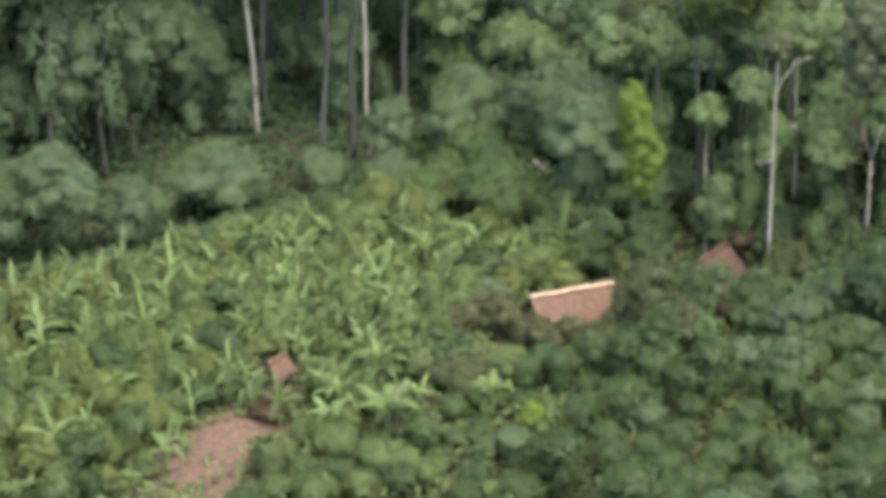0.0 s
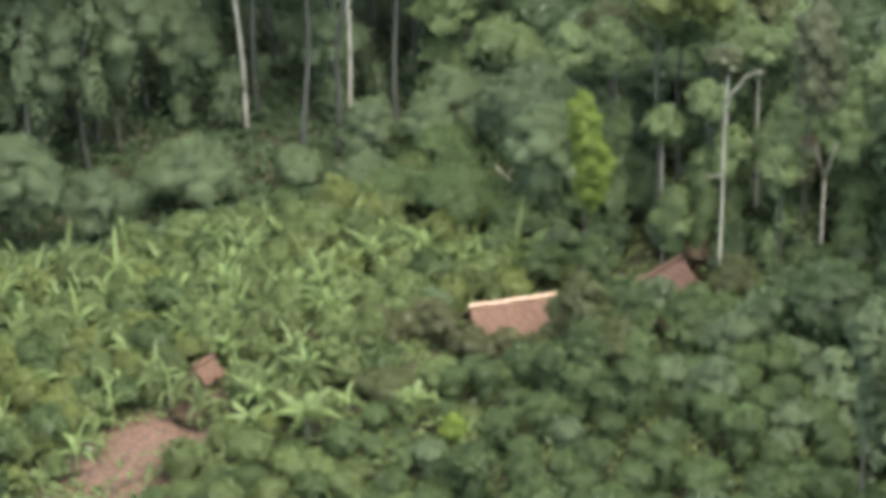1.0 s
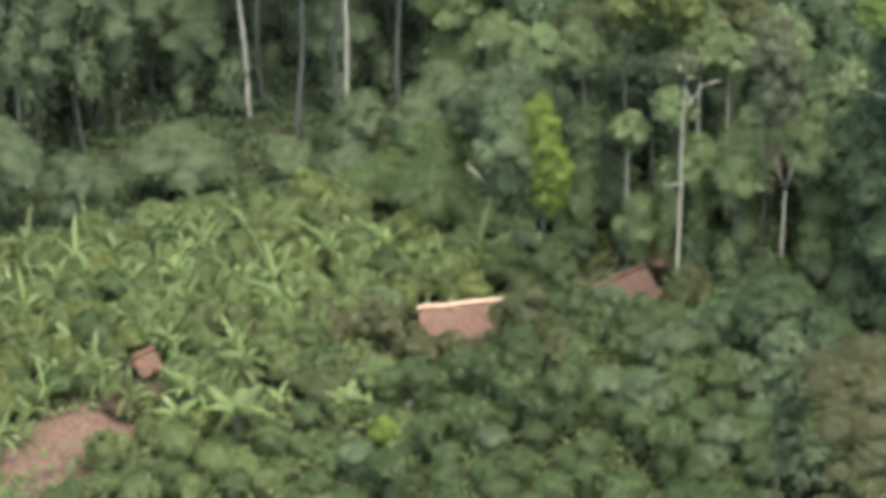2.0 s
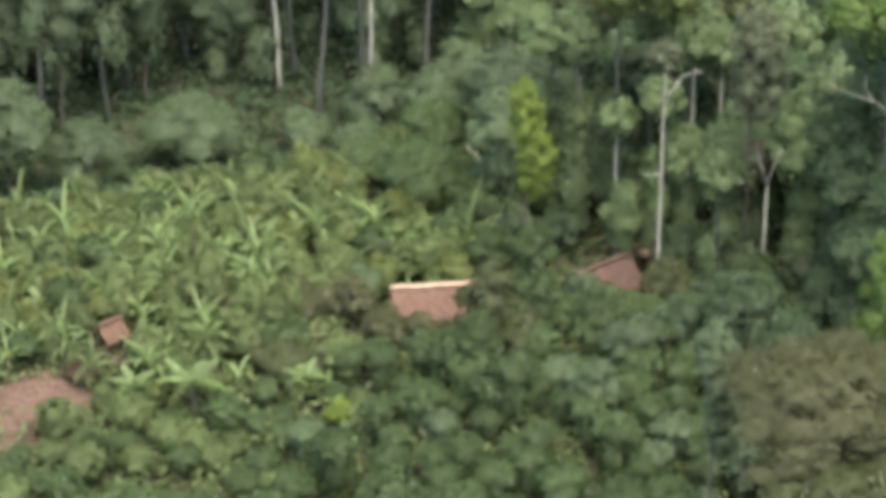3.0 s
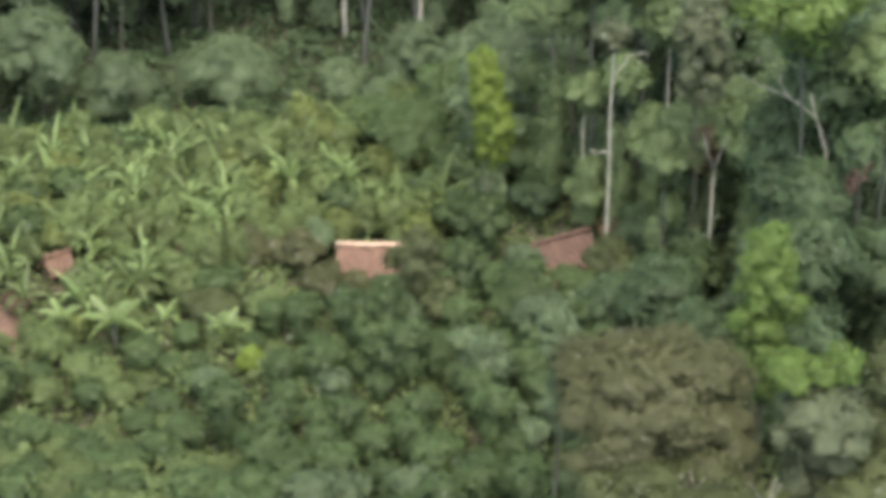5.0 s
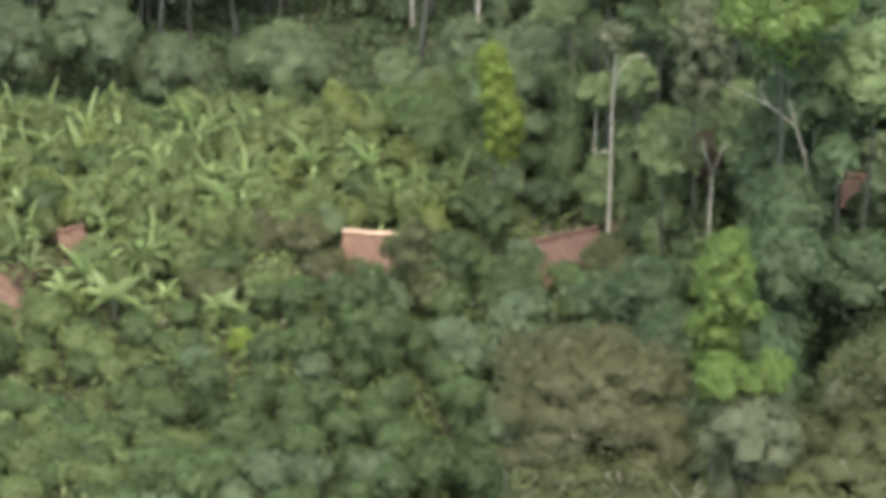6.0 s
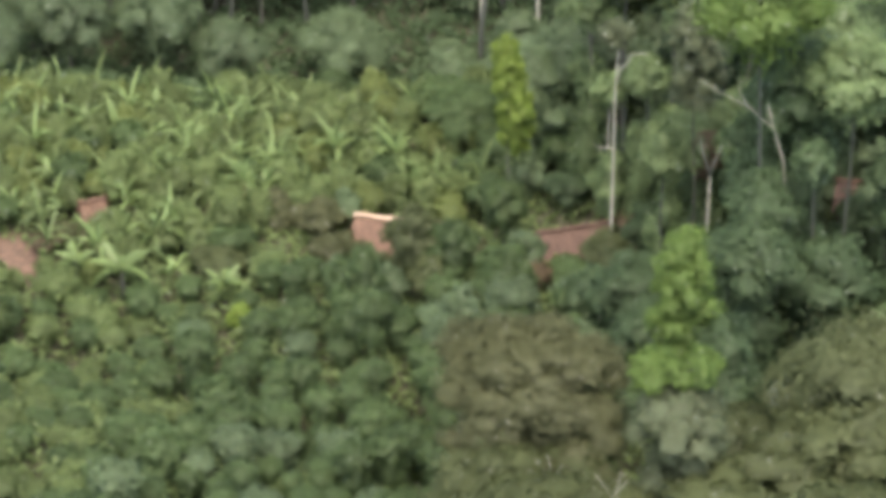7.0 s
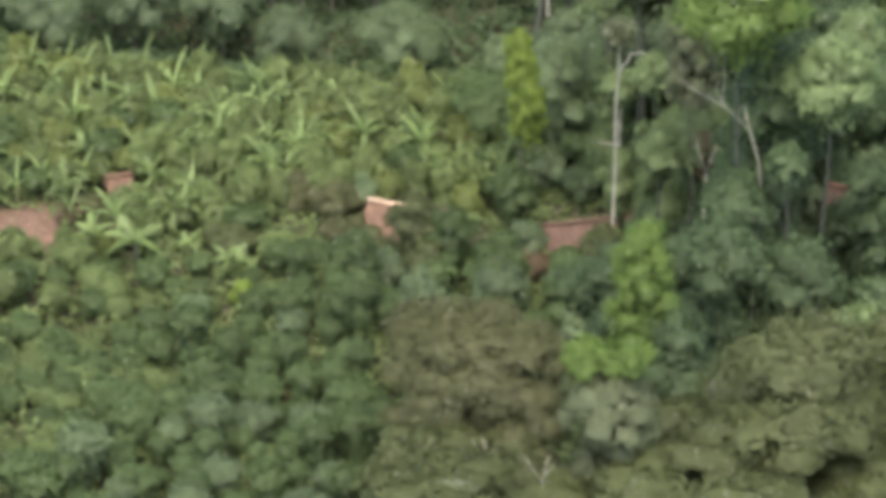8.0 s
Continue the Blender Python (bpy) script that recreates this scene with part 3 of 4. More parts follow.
FIELD = [(-62, -20), (-34, -17), (-24, -12), (-12, -8), (-5, 4), (7, 10), (7, 20), (4, 33), (-5, 31), (-20, 25), (-40, 21), (-62, 20)]
spots = jitter_grid(rng, -62, 10, -20, 36, 2.7, lambda x, y: inside(x, y, FIELD) and seen(x, y) and free(x, y) and not thin(x, y))
spread(shrub, spots, rng, 0.6, 1.35, "field shrubs", rest="field_thicket")


# weeds that cover the soil between the plants
rng = np.random.default_rng(61)
n = 112000
c = np.stack([rng.uniform(-60, 60, n), rng.uniform(-66, 60, n), np.zeros(n)], 1)
ok = np.array([inside(a, b, HULL) for a, b in c[:, :2]])
c = c[ok & ((c[:, 1] < 25 + np.clip((c[:, 0] + 20) * 0.3, -4, 8)) | (c[:, 0] > 12))]
cover = sum(w * bell(c[:, 0], c[:, 1], a, b, p, q) for a, b, p, q, w in BARE)
c = c[cover + rng.uniform(-0.62, 0.5, len(c)) < 0.5]
c[:, 2] = ground_z(c[:, 0], c[:, 1]) + rng.uniform(0.05, 1.3, len(c)) * np.where((c[:, 1] < -8) | (c[:, 0] > 20) | (c[:, 1] > 24), 1.9, 1.0) * (0.65 + 0.5 * np.sin(c[:, 0] * 0.9) * np.sin(c[:, 1] * 0.7))
nrm = rng.normal(size=c.shape) * 0.25 + np.array([0, 0, 1])
tagged(new("undergrowth", tri_mesh("undergrowth", *leaves_at(rng, c, nrm, 0.8, 0.55), LEAF_FIELD)), "low green weeds covering the soil", "undergrowth", kind="stuff")


# ferns over the forest floor, their dark colour standing in for its shade
n = 42000
c = np.stack([rng.uniform(-62, 60, n), rng.uniform(30, 100, n), np.zeros(n)], 1)
c[:, 2] = ground_z(c[:, 0], c[:, 1]) + rng.uniform(0.1, 1.3, n) * (0.7 + 0.5 * np.sin(c[:, 0] * 0.7) * np.sin(c[:, 1] * 0.5))
tagged(new("forest_ferns", tri_mesh("forest_ferns", *leaves_at(rng, c, rng.normal(size=c.shape) * 0.5 + np.array([0, 0, 1]), 1.0, 0.5), LEAF_DARK)), "ferns coloured dark as the shade on the forest floor", "ferns", kind="stuff")


# banana plants: a soft stem and large arching leaves
def banana_leaf(rng, length, width, droop):
    """One blade, folded along its rib, arching out along x."""
    k, v, t = 7, [], []
    for i in range(k):
        u = i / (k - 1)
        x, z = length * (u - 0.18 * droop * u * u), length * (0.75 * u - 0.75 * droop * u * u)
        w = width * math.sin(math.pi * min(0.06 + 0.94 * u, 0.985)) ** 0.6 * 0.5 * (1 + 0.12 * rng.uniform(-1, 1))
        v += [(x, -w, z + 0.25 * w), (x, 0, z), (x, w, z + 0.25 * w)]
    for i in range(k - 1):
        a = i * 3
        t += [(a, a + 1, a + 4), (a, a + 4, a + 3), (a + 1, a + 2, a + 5), (a + 1, a + 5, a + 4)]
    return np.array(v), np.array(t)


rng = np.random.default_rng(31)
blades = {}
for nm, mt in (("green", LEAF_BANANA), ("bright", LEAF_FIELD)):
    blades[nm] = [tri_mesh("leaf", *banana_leaf(rng, rng.uniform(2.5, 3.3), rng.uniform(0.31, 0.44), d), mt, True) for d in (0.45, 0.8, 1.15, 1.45)]


def banana(kind, stem_h, n):
    root = tagged(new("banana_plant"), "banana plant with long arching pale green leaves" if kind == "green" else "banana plant with upright bright yellow-green leaves", "banana plant", "banana plants")
    part("stem", tri_mesh("stem", *tube([(0, 0, -0.3), (0.03, 0, stem_h * 0.5), (0.08, 0.02, stem_h)], [0.17, 0.14, 0.08], 7), STEM_GREEN, True), root)
    for i in range(n):
        ob = part("leaf", blades[kind][(i * 3 + n) % 4], root)
        ob.matrix_basis = pose(0.06, 0.02, stem_h - 0.1 - 0.05 * i, rng.uniform(-12, 12), -38 + i * 5 + rng.uniform(-8, 8), i * 137.5 + rng.uniform(-15, 15))
    return root


bananas = [banana("green", 2.1, 8), banana("green", 2.6, 9), banana("bright", 2.0, 8), banana("green", 1.7, 7)]
spots = [(-16.6, -5.3), (-12.6, 4.3), (-19.5, -1.2), (-20.8, -5.1), (-16.8, -2.6), (-20.3, 10.7), (-8.8, 23), (-13.8, 6.7), (-11.2, 4.0), (-19.3, 9.4), (-21.5, 13), (-7.9, 13), (-24.3, 3.2), (-11.8, 9.7), (-26, -8), (-14.5, -9), (-36.5, -13.0), (-20.6, -6.4), (-27.6, -5.4)]
spots += jitter_grid(rng, -44, -8, -9, 19, 4.3, lambda x, y: inside(x, y, FIELD) and free(x, y) and not thin(x, y) and seen(x, y), 0.45)
spots += jitter_grid(rng, -46, 2, 8, 27, 4.6, lambda x, y: inside(x, y, FIELD) and free(x, y) and not thin(x, y) and seen(x, y), 0.45)
spots += [(2.2, 11.6), (3.9, 12.6), (5.2, 11.4), (3.0, 14.0), (1.0, 13.0), (5.8, 13.4), (4.6, 15.0), (0.2, 11.2), (6.6, 11.8), (2.0, 13.0), (-0.8, 12.4)]
spread(bananas, spots, rng, 0.75, 1.2, "banana plants")


# a feather palm with drooping fronds
def frond(rng, length, droop):
    k, pieces, pts = 9, [], []
    for i in range(k):
        u = i / (k - 1)
        pts.append((length * (u - 0.2 * droop * u * u), 0, length * (0.55 * u - 0.7 * droop * u * u)))
    pieces.append(tube(pts, [0.045 * (1 - 0.8 * i / (k - 1)) for i in range(k)], 5))
    for i in range(34):
        u = 0.12 + 0.86 * i / 33
        p = np.array([np.interp(u, np.linspace(0, 1, k), [q[j] for q in pts]) for j in range(3)])
        w = 0.75 * math.sin(math.pi * (0.15 + 0.8 * u)) + 0.1
        for sg in (-1, 1):
            tip = p + np.array([0.3 * w, sg * w * 0.8, -0.35 * w])
            pieces.append((np.array([p - (0.04, 0, 0), p + (0.05, 0, 0), tip]), np.array([(0, 1, 2)])))
    return joined(pieces)


fronds = [tri_mesh("frond", *frond(rng, 3.0, d), LEAF_BANANA, True) for d in (0.7, 1.0, 1.3)]
palm = tagged(new("palm"), "small feather palm with drooping pale fronds", "palm", "palms")
part("trunk", tri_mesh("trunk", *tube([(0, 0, -0.3), (0.05, 0, 1.2), (0, 0.05, 2.6)], [0.16, 0.12, 0.1], 7), BARK_GREY, True), palm)
for i in range(9):
    part("frond", fronds[i % 3], palm).matrix_basis = pose(0, 0.04, 2.5, 0, -34 + 9 * (i % 3), i * 41)
palm.matrix_basis = place(palm, -18.2, -11.5, 0.4, 1.15)
for x, y, a in ((-9.5, -11, 1.0), (-22.5, -10.5, 2.2), (-29.5, 2.5, 0.2)):
    keep = palm.scale.copy()
    palm.scale = (1, 1, 1)
    copy_thing(palm, place(palm, x, y, a, 0.8))
    palm.scale = keep

# dry and pale single bushes of the clearing
rng = np.random.default_rng(41)
DRY_BUSHES = [
    (-26.6, -7.0, -0.3, 1.3, LEAF_RUST, "dry reddish bush by bare earth"),
    (-25.6, -5.2, 0.0, 1.2, LEAF_BROWN, "dry brownish bush near the small hut"),
    (0.2, -3.5, 1.0, 1.2, LEAF_BROWN, "dry brownish bush under the eaves"),
    (1.9, -4.2, 0.7, 1.1, LEAF_BROWN, "dry brownish bush under the eaves"),
    (5.3, -2.4, 1.6, 1.3, LEAF_BROWN, "dry brownish bush at the hut end"),
    (-9.0, 2.6, 0.7, 2.6, LEAF_BROWN, "dry brownish bush beside the hut"),
    (-5.6, 2.2, 0.8, 2.6, LEAF_BROWN, "dry brownish bush beside the hut"),
    (-2.6, -1.6, 0.2, 1.7, LEAF_BROWN, "dry brownish bush beside the hut"),
    (-4.7, 0.2, 2.3, 1.6, LEAF_BROWN, "greyish brown bush beside the hut"),
    (8.8, 0.2, 0.6, 1.5, LEAF_BROWN, "dry brownish bush beside the hut"),
    (-2.6, -4.0, 1.5, 1.7, LEAF_BROWN, "dry brownish bush in front of the hut"),
    (14.5, -3.4, 1.2, 1.7, LEAF_RUST, "dry reddish bush near huts"),
    (-13.5, 1.6, 0.6, 1.6, LEAF_RUST, "dry reddish bush among the bananas"),
    (20.4, 8.5, 1.0, 1.6, LEAF_RUST, "dry reddish bush by bare earth"),
]
GREEN_BUSHES_WEST = [
    (-11.2, -7.5, 0.9, 2.3, LEAF_OLIVE, "smooth olive green rounded bush"),
    (-6.6, -8.2, 1.4, 1.8, LEAF_FIELD, "light green leafy bush"),
    (3.6, -3.8, 0.9, 1.1, LEAF_OLIVE, "olive bush under the eaves"),
    (-7.1, -14.2, -0.2, 1.1, LEAF_YELLOW, "small bright yellow-green bush"),
    (5.6, -7.0, 7.0, 2.6, LEAF_OLIVE, "grey-green small tree before the hut"),
    (-21.6, -6.2, 2.0, 1.6, LEAF_FIELD, "light green leafy bush"),
    (-3.6, 4.6, 0.9, 1.7, LEAF_GREY, "grey-green bush behind the hut"),
    (5.6, -5.2, 1.4, 1.6, LEAF_OLIVE, "olive bush in front of the hut"),
    (0.2, -9.6, 2.6, 1.8, LEAF_CASSAVA, "green bush in front of the hut"),
    (4.4, -10.4, 2.8, 1.8, LEAF_GREY, "grey-green bush in front of the hut"),
    (7.6, -9.8, 3.6, 1.9, LEAF_OLIVE, "olive bush in front of the hut"),
    (-3.4, -7.2, 0.6, 1.6, LEAF_CASSAVA, "green bush in front of the hut"),
    (-29, -1.5, 0.8, 1.6, LEAF_FIELD, "light green leafy bush"),
    (2.2, -7.6, 1.6, 1.7, LEAF_OLIVE, "green bush in front of the hut"),
    (3.6, -14.5, 6.6, 1.9, LEAF_CASSAVA, "slim green garden tree"),
]
GREEN_BUSHES_EAST = [
    (40.8, -4.2, 11.4, 1.7, LEAF_DARK, "dark bush before the hut"),
    (44.6, -5.0, 14.0, 1.6, LEAF_DARK, "dark bush before the hut"),
    (13.5, -1.8, 3.0, 1.8, LEAF_GREY, "grey-green small tree before the hut"),
    (14.0, -9.5, 5.7, 2.3, LEAF_CASSAVA, "green bush between the huts"),
    (15.5, -14.2, 5.4, 2.2, LEAF_GREY, "pale green rounded small tree"),
    (11.9, -20.7, 5.3, 2.0, LEAF_GREY, "pale green rounded small tree"),
    (17.2, -1.0, 0.6, 1.6, LEAF_CASSAVA, "green bush near the hut"),
    (18.4, 8.8, 6.0, 2.0, LEAF_TALL, "green bush behind the hut"),
    (10.2, 4.6, 4.4, 2.0, LEAF_CASSAVA, "green bush below the yellow-green tree"),
    (20.4, -1.5, 4.0, 1.9, LEAF_OLIVE, "olive bush below a pale trunk"),
    (11.5, -3.0, 1.5, 2.0, LEAF_CASSAVA, "green bush between the huts"),
    (18.2, -4.2, 2.0, 1.8, LEAF_CASSAVA, "green bush near the hut"),
    (9.0, -7.4, 6.4, 2.2, LEAF_CASSAVA, "green small tree between the huts"),
]
for x, y, top, r, leaf, label in DRY_BUSHES + GREEN_BUSHES_WEST + GREEN_BUSHES_EAST:
    bushy(x, y, top, r, leaf, "single_bush", label)

# ---------------- trees that stand out ----------------
rng = np.random.default_rng(5)
g = gz(10, 6.9)
rows = column_crown(rng, [(z - g, x, r) for z, x, r in ((6.4, 0.5, 0.8), (8.0, 0.5, 1.6), (10.2, 0.35, 1.75), (11.8, 0.1, 1.6), (13.2, -0.1, 1.25), (14.6, -0.3, 1.2), (15.5, -0.4, 0.95))], 44, 0.5)
single(10, 6.9, tree("lime_tree", "narrow upright tree with bright yellow-green leaves", rng, 14.5 - g, rows, LEAF_YELLOW, BARK_GREY, 8000, 0.30, 0.1, bend=0.25, limbs=False, core=0.55))
g = gz(31.8, -29.2)
rows = column_crown(rng, [(z - g, x, r) for z, x, r in ((7.0, 0.4, 2.3), (9.5, 0.3, 2.5), (12, 0.5, 2.7), (14.2, 0.4, 2.5), (16.2, 0.1, 2.1), (17.8, 0.2, 1.7), (18.9, 0.4, 1.0))], 46, 0.8)
single(31.8, -29.2, tree("lime_tree", "vine-covered tree with lumpy bright green leaves", rng, 17 - g, rows, LEAF_LIME, BARK_GREY, 12000, 0.34, 0.25, limbs=False, core=0.66))
g = gz(34.8, -46.5)
rows = [(0.5 + rng.uniform(-2.5, 2.5), rng.uniform(-1.2, 1.2), 18.5 - g + rng.uniform(-1.0, 0.8), rng.uniform(0.6, 1.0), rng.uniform(0.6, 1.0), rng.uniform(0.5, 0.8)) for i in range(26)]
single(34.8, -46.5, tree("lime_tree", "low spreading crown of bright green leaves", rng, 18.0 - g, rows, LEAF_LIME, BARK_GREY, 4200, 0.34, 0.2, core=0.66))
# the broad brown tree: a mass of creepers that falls like a curtain to the south
g = gz(24.5, -44.0)
rows = [(-3.0, 0.4, 12.8 - g, 2.6, 2.8, 3.2), (-0.6, 0.4, 13.5 - g, 2.6, 3.0, 3.6), (1.8, 0.4, 13.0 - g, 3.4, 3.2, 3.8), (4.0, 0.2, 11.6 - g, 2.5, 2.6, 2.9), (0.4, 0.2, 9.0 - g, 5.4, 3.2, 3.6)]
for i in range(88):
    px = -5.2 + 11.2 * ((i * 0.618) % 1) + rng.uniform(-0.7, 0.7)
    ridge_z = 17.8 - 0.075 * (px + 0.4) ** 2 + 0.5 * math.sin(px * 1.9) + rng.uniform(-0.5, 0.3)
    fall = (i % 8) / 7
    w = rng.uniform(0.9, 1.5)
    rows.append((px, 1.6 - 4.6 * fall + rng.uniform(-0.4, 0.4), ridge_z - g - 8.5 * max(fall - 0.3, 0) ** 1.25 + rng.uniform(-0.4, 0.4), w * 1.15, w, w * rng.uniform(0.6, 0.9)))
single(24.5, -44.0, tree("brown_tree", "broad tree with an olive brown crown of creepers", rng, 14 - g, rows, LEAF_BROWN, BARK_GREY, 29000, 0.34, 0.4, limbs=False, core=0.84))
g = gz(17.7, -37.8)
rows = column_crown(rng, [(z - g, x, r) for z, x, r in ((7.5, 0.5, 0.9), (9.5, 0.4, 1.0), (11.4, 0.3, 1.1), (13.6, 0.2, 1.3), (15.2, 0, 1.7), (16.6, 0, 1.0))], 26, 0.6)
single(17.7, -37.8, tree("olive_tree", "slim tree with a pale olive rounded head", rng, 14.5 - g, rows, LEAF_GREY, BARK_GREY, 3200, 0.36, 0.16, limbs=False, core=0.66))
olive = []
for i in range(4):
    h = 11.0 + i
    rows = [(0, 0, h - 0.4, 2.4, 2.2, 0.7)]
    for j in range(9):
        a, d = j * 2.4 + rng.uniform(-0.3, 0.3), (4.4 - 0.3 * i) * math.sqrt((j + 0.6) / 9) * 0.85
        rows.append((d * math.cos(a), d * math.sin(a), h - 0.16 * d * d / 2 + rng.uniform(-0.9, 0.7), rng.uniform(1.2, 2.1), rng.uniform(1.1, 1.8), rng.uniform(0.45, 0.75)))
    olive.append(tree("olive_tree", "broad tree with layers of flat olive green foliage", rng, h, rows, LEAF_OLIVE, BARK_PALE, 5200, 0.42, 0.2, core=0.88))
spread(olive, [(23.5, -50.5), (31.8, -50.5), (28, -45), (44, -46), (39, -38), (27, -58), (36, -57), (48, -54), (52, -40), (40, -52), (33, -64), (47, -34)] + east_front, rng, 0.85, 1.15, "olive crowns")
g = gz(35.6, -47.6)
single(35.6, -47.6, tree("grey_tree", "half-dead tree with sparse grey leaves and bare twigs", rng, 13 - g, round_crown(rng, 14.6 - g, 3.5, 3.8, 11) + [(rng.uniform(-3.2, 3.2), rng.uniform(-1.6, 2.0), rng.uniform(9.0, 13.6) - g, rng.uniform(0.8, 1.4), rng.uniform(0.8, 1.4), rng.uniform(0.8, 1.3)) for i in range(22)], LEAF_ASH, BARK_GREY, 6500, 0.36, 0.15, core=0.84))

# tall trees at the east side of the huts; x, y, top, radius, leaf, bark, whether creepers hang low
HUNG_TREES = [
    (34.2, -4.3, 17.6, 3.8, LEAF_DARK, BARK_MOSS, 1),
    (37.8, -6.0, 17.2, 1.7, LEAF_DARK, BARK_MOSS, 1),
    (38.9, -14.0, 19.8, 1.8, LEAF_DARK, BARK_MOSS, 1),
    (44.2, -10.0, 17.4, 1.7, LEAF_DARK, BARK_MOSS, 1),
    (15, 15, 18.0, 2.6, LEAF_TALL, BARK_GREY, 1),
    (13.5, 21, 15.5, 2.6, LEAF_TALL, BARK_GREY, 1),
    (34, 4, 14, 3.2, LEAF_TALL, BARK_MOSS, 1),
    (32.8, -15.8, 12.2, 2.4, LEAF_DARK, BARK_MOSS, 1),
    (36, -20, 15, 3.6, LEAF_DARK, BARK_MOSS, 1),
    (35.4, -16.0, 17.2, 2.8, LEAF_DARK, BARK_MOSS, 1),
    (24.4, 0.2, 11.5, 1.9, LEAF_TALL, BARK_MOSS, 1),
    (23.0, 9.0, 9.5, 2.4, LEAF_TALL, BARK_MOSS, 1),
    (27.2, 4.6, 12.6, 3.4, LEAF_TALL, BARK_MOSS, 1),
    (31.5, 2.5, 13.0, 3.0, LEAF_TALL, BARK_MOSS, 1),
    (30, 9, 12.5, 2.8, LEAF_TALL, BARK_MOSS, 1),
    (34.6, -9.5, 10.5, 3.0, LEAF_DARK, BARK_MOSS, 1),
    (41, -18, 13, 3.6, LEAF_DARK, BARK_MOSS, 1),
    (21.2, 8.5, 14.5, 2.0, LEAF_TALL, BARK_MOSS, 1),
    (46, -9, 14, 3.4, LEAF_DARK, BARK_MOSS, 1),
]
HIGH_CROWNED_TREES = [
    (34.4, -13.0, 33.6, 4.6, LEAF_LIME, BARK_MOSS, 0),
    (41.2, -10.5, 27.0, 3.8, LEAF_TALL, BARK_MOSS, 0),
    (37, -8, 25.0, 4.8, LEAF_DARK, BARK_MOSS, 0),
    (18.4, 13.5, 24.0, 3.2, LEAF_MEADOW, BARK_MOSS, 0),
    (22.4, 12.8, 23.0, 2.8, LEAF_MEADOW, BARK_MOSS, 0),
    (24.5, 14, 18.5, 3.0, LEAF_TALL, BARK_PALE, 0),
    (22, 19, 19, 2.8, LEAF_TALL, BARK_MOSS, 0),
    (25.5, 21, 20.5, 3.0, LEAF_TALL, BARK_MOSS, 0),
    (16.5, 21, 17, 2.8, LEAF_OLIVE, BARK_GREY, 0),
    (28.2, 16.5, 20.5, 3.0, LEAF_OLIVE, BARK_GREY, 0),
]
for x, y, top, r, leaf, bark, low in HUNG_TREES + HIGH_CROWNED_TREES:
    h = top - gz(x, y)
    rows = round_crown(rng, h - r * 0.7, r, r * 1.5, 9)
    if low:
        rows += [(rng.uniform(-0.8, 0.8), rng.uniform(-0.8, 0.8), h * u, r * 0.5, r * 0.5, h * 0.12) for u in (0.22, 0.38, 0.55)]
    single(x, y, tree("tall_tree", "tall tree with a rounded crown and hanging creepers" if low else "tall tree with a high rounded leafy crown", rng, h - r * 0.6, rows, leaf, bark, int(1400 + 330 * r * r), 0.46, 0.2, limbs=False))


# dry reddish leaves hang on some trees; a cracked tree with bare white limbs
def bare_limbs(name, label, x, y, girth, paths):
    """A dead tree of bare, forking limbs; each path runs through points given over the base."""
    root = tagged(new(name), label, "tree")
    for i, p in enumerate(paths):
        k = len(p)
        part("trunk" if i == 0 else "limb", tri_mesh("limb", *tube(p, [girth * (0.55 if i else 1) * (1 - 0.7 * j / (k - 1)) for j in range(k)], 7), BARK_PALE, True), root)
    root.matrix_basis = place(root, x, y)
    return root


g = gz(36.2, -13.4)
bare_limbs("dead_tree", "dead tree with bare whitish forking limbs", 36.2, -13.4, 0.09, [
    [(0.2, 0, -0.5), (0.3, 0, 8), (0.6, 0, 15.0 - g), (0.3, 0, 18.2 - g), (-0.6, 0, 21.0 - g), (-1.1, 0, 23.0 - g)],
    [(-0.7, 0, 21.0 - g), (-2.6, 0.2, 22.4 - g), (-4.9, 0.1, 23.4 - g), (-6.4, 0.2, 24.2 - g)],
    [(-2.6, 0.2, 22.3 - g), (-3.4, 0.3, 23.6 - g), (-3.3, 0.2, 24.6 - g)]])
g = gz(28.3, 0.9)
bare_limbs("forked_snag", "pale forked trunk with two short limbs", 28.4, 0.2, 0.17, [
    [(0, 0, -0.5), (-0.1, 0, 5), (0, 0, 9.6 - g)],
    [(0, 0, 9.4 - g), (-0.7, 0, 11.4 - g), (-0.9, 0, 12.6 - g)],
    [(0, 0, 9.4 - g), (0.5, 0, 11.0 - g), (1.0, 0, 12.4 - g)]])
for x, y, top, lean in ((43.8, -47.1, 12.6, 0.9), (31.8, -51.5, 13.2, 0.8), (27.8, -49.5, 12.4, -0.9)):
    g = gz(x, y)
    top -= 0.5
    bare_limbs("bare_snag", "bare whitish snag among olive crowns", x, y, 0.065, [
        [(0, 0, -0.5), (0.2 * lean, 0, 6), (lean * 0.4, 0, top - 2.2 - g), (lean, 0, top - g)],
        [(lean * 0.4, 0, top - 2.4 - g), (lean * 0.4 - 0.9, -0.2, top - 0.9 - g), (lean * 0.4 - 1.4, -0.1, top - 0.3 - g)],
        [(lean * 0.6, 0, top - 1.8 - g), (lean * 0.6 + 0.8, 0.2, top - 0.6 - g)]])
g = gz(8.6, 21.8)
bare_limbs("fallen_trunk", "pale dead trunk leaning over a bush", 8.4, 22.4, 0.12, [[(0, 0, -0.3), (-0.6, 0.4, 1.8 - g), (-1.8, 0.8, 3.0 - g)]])
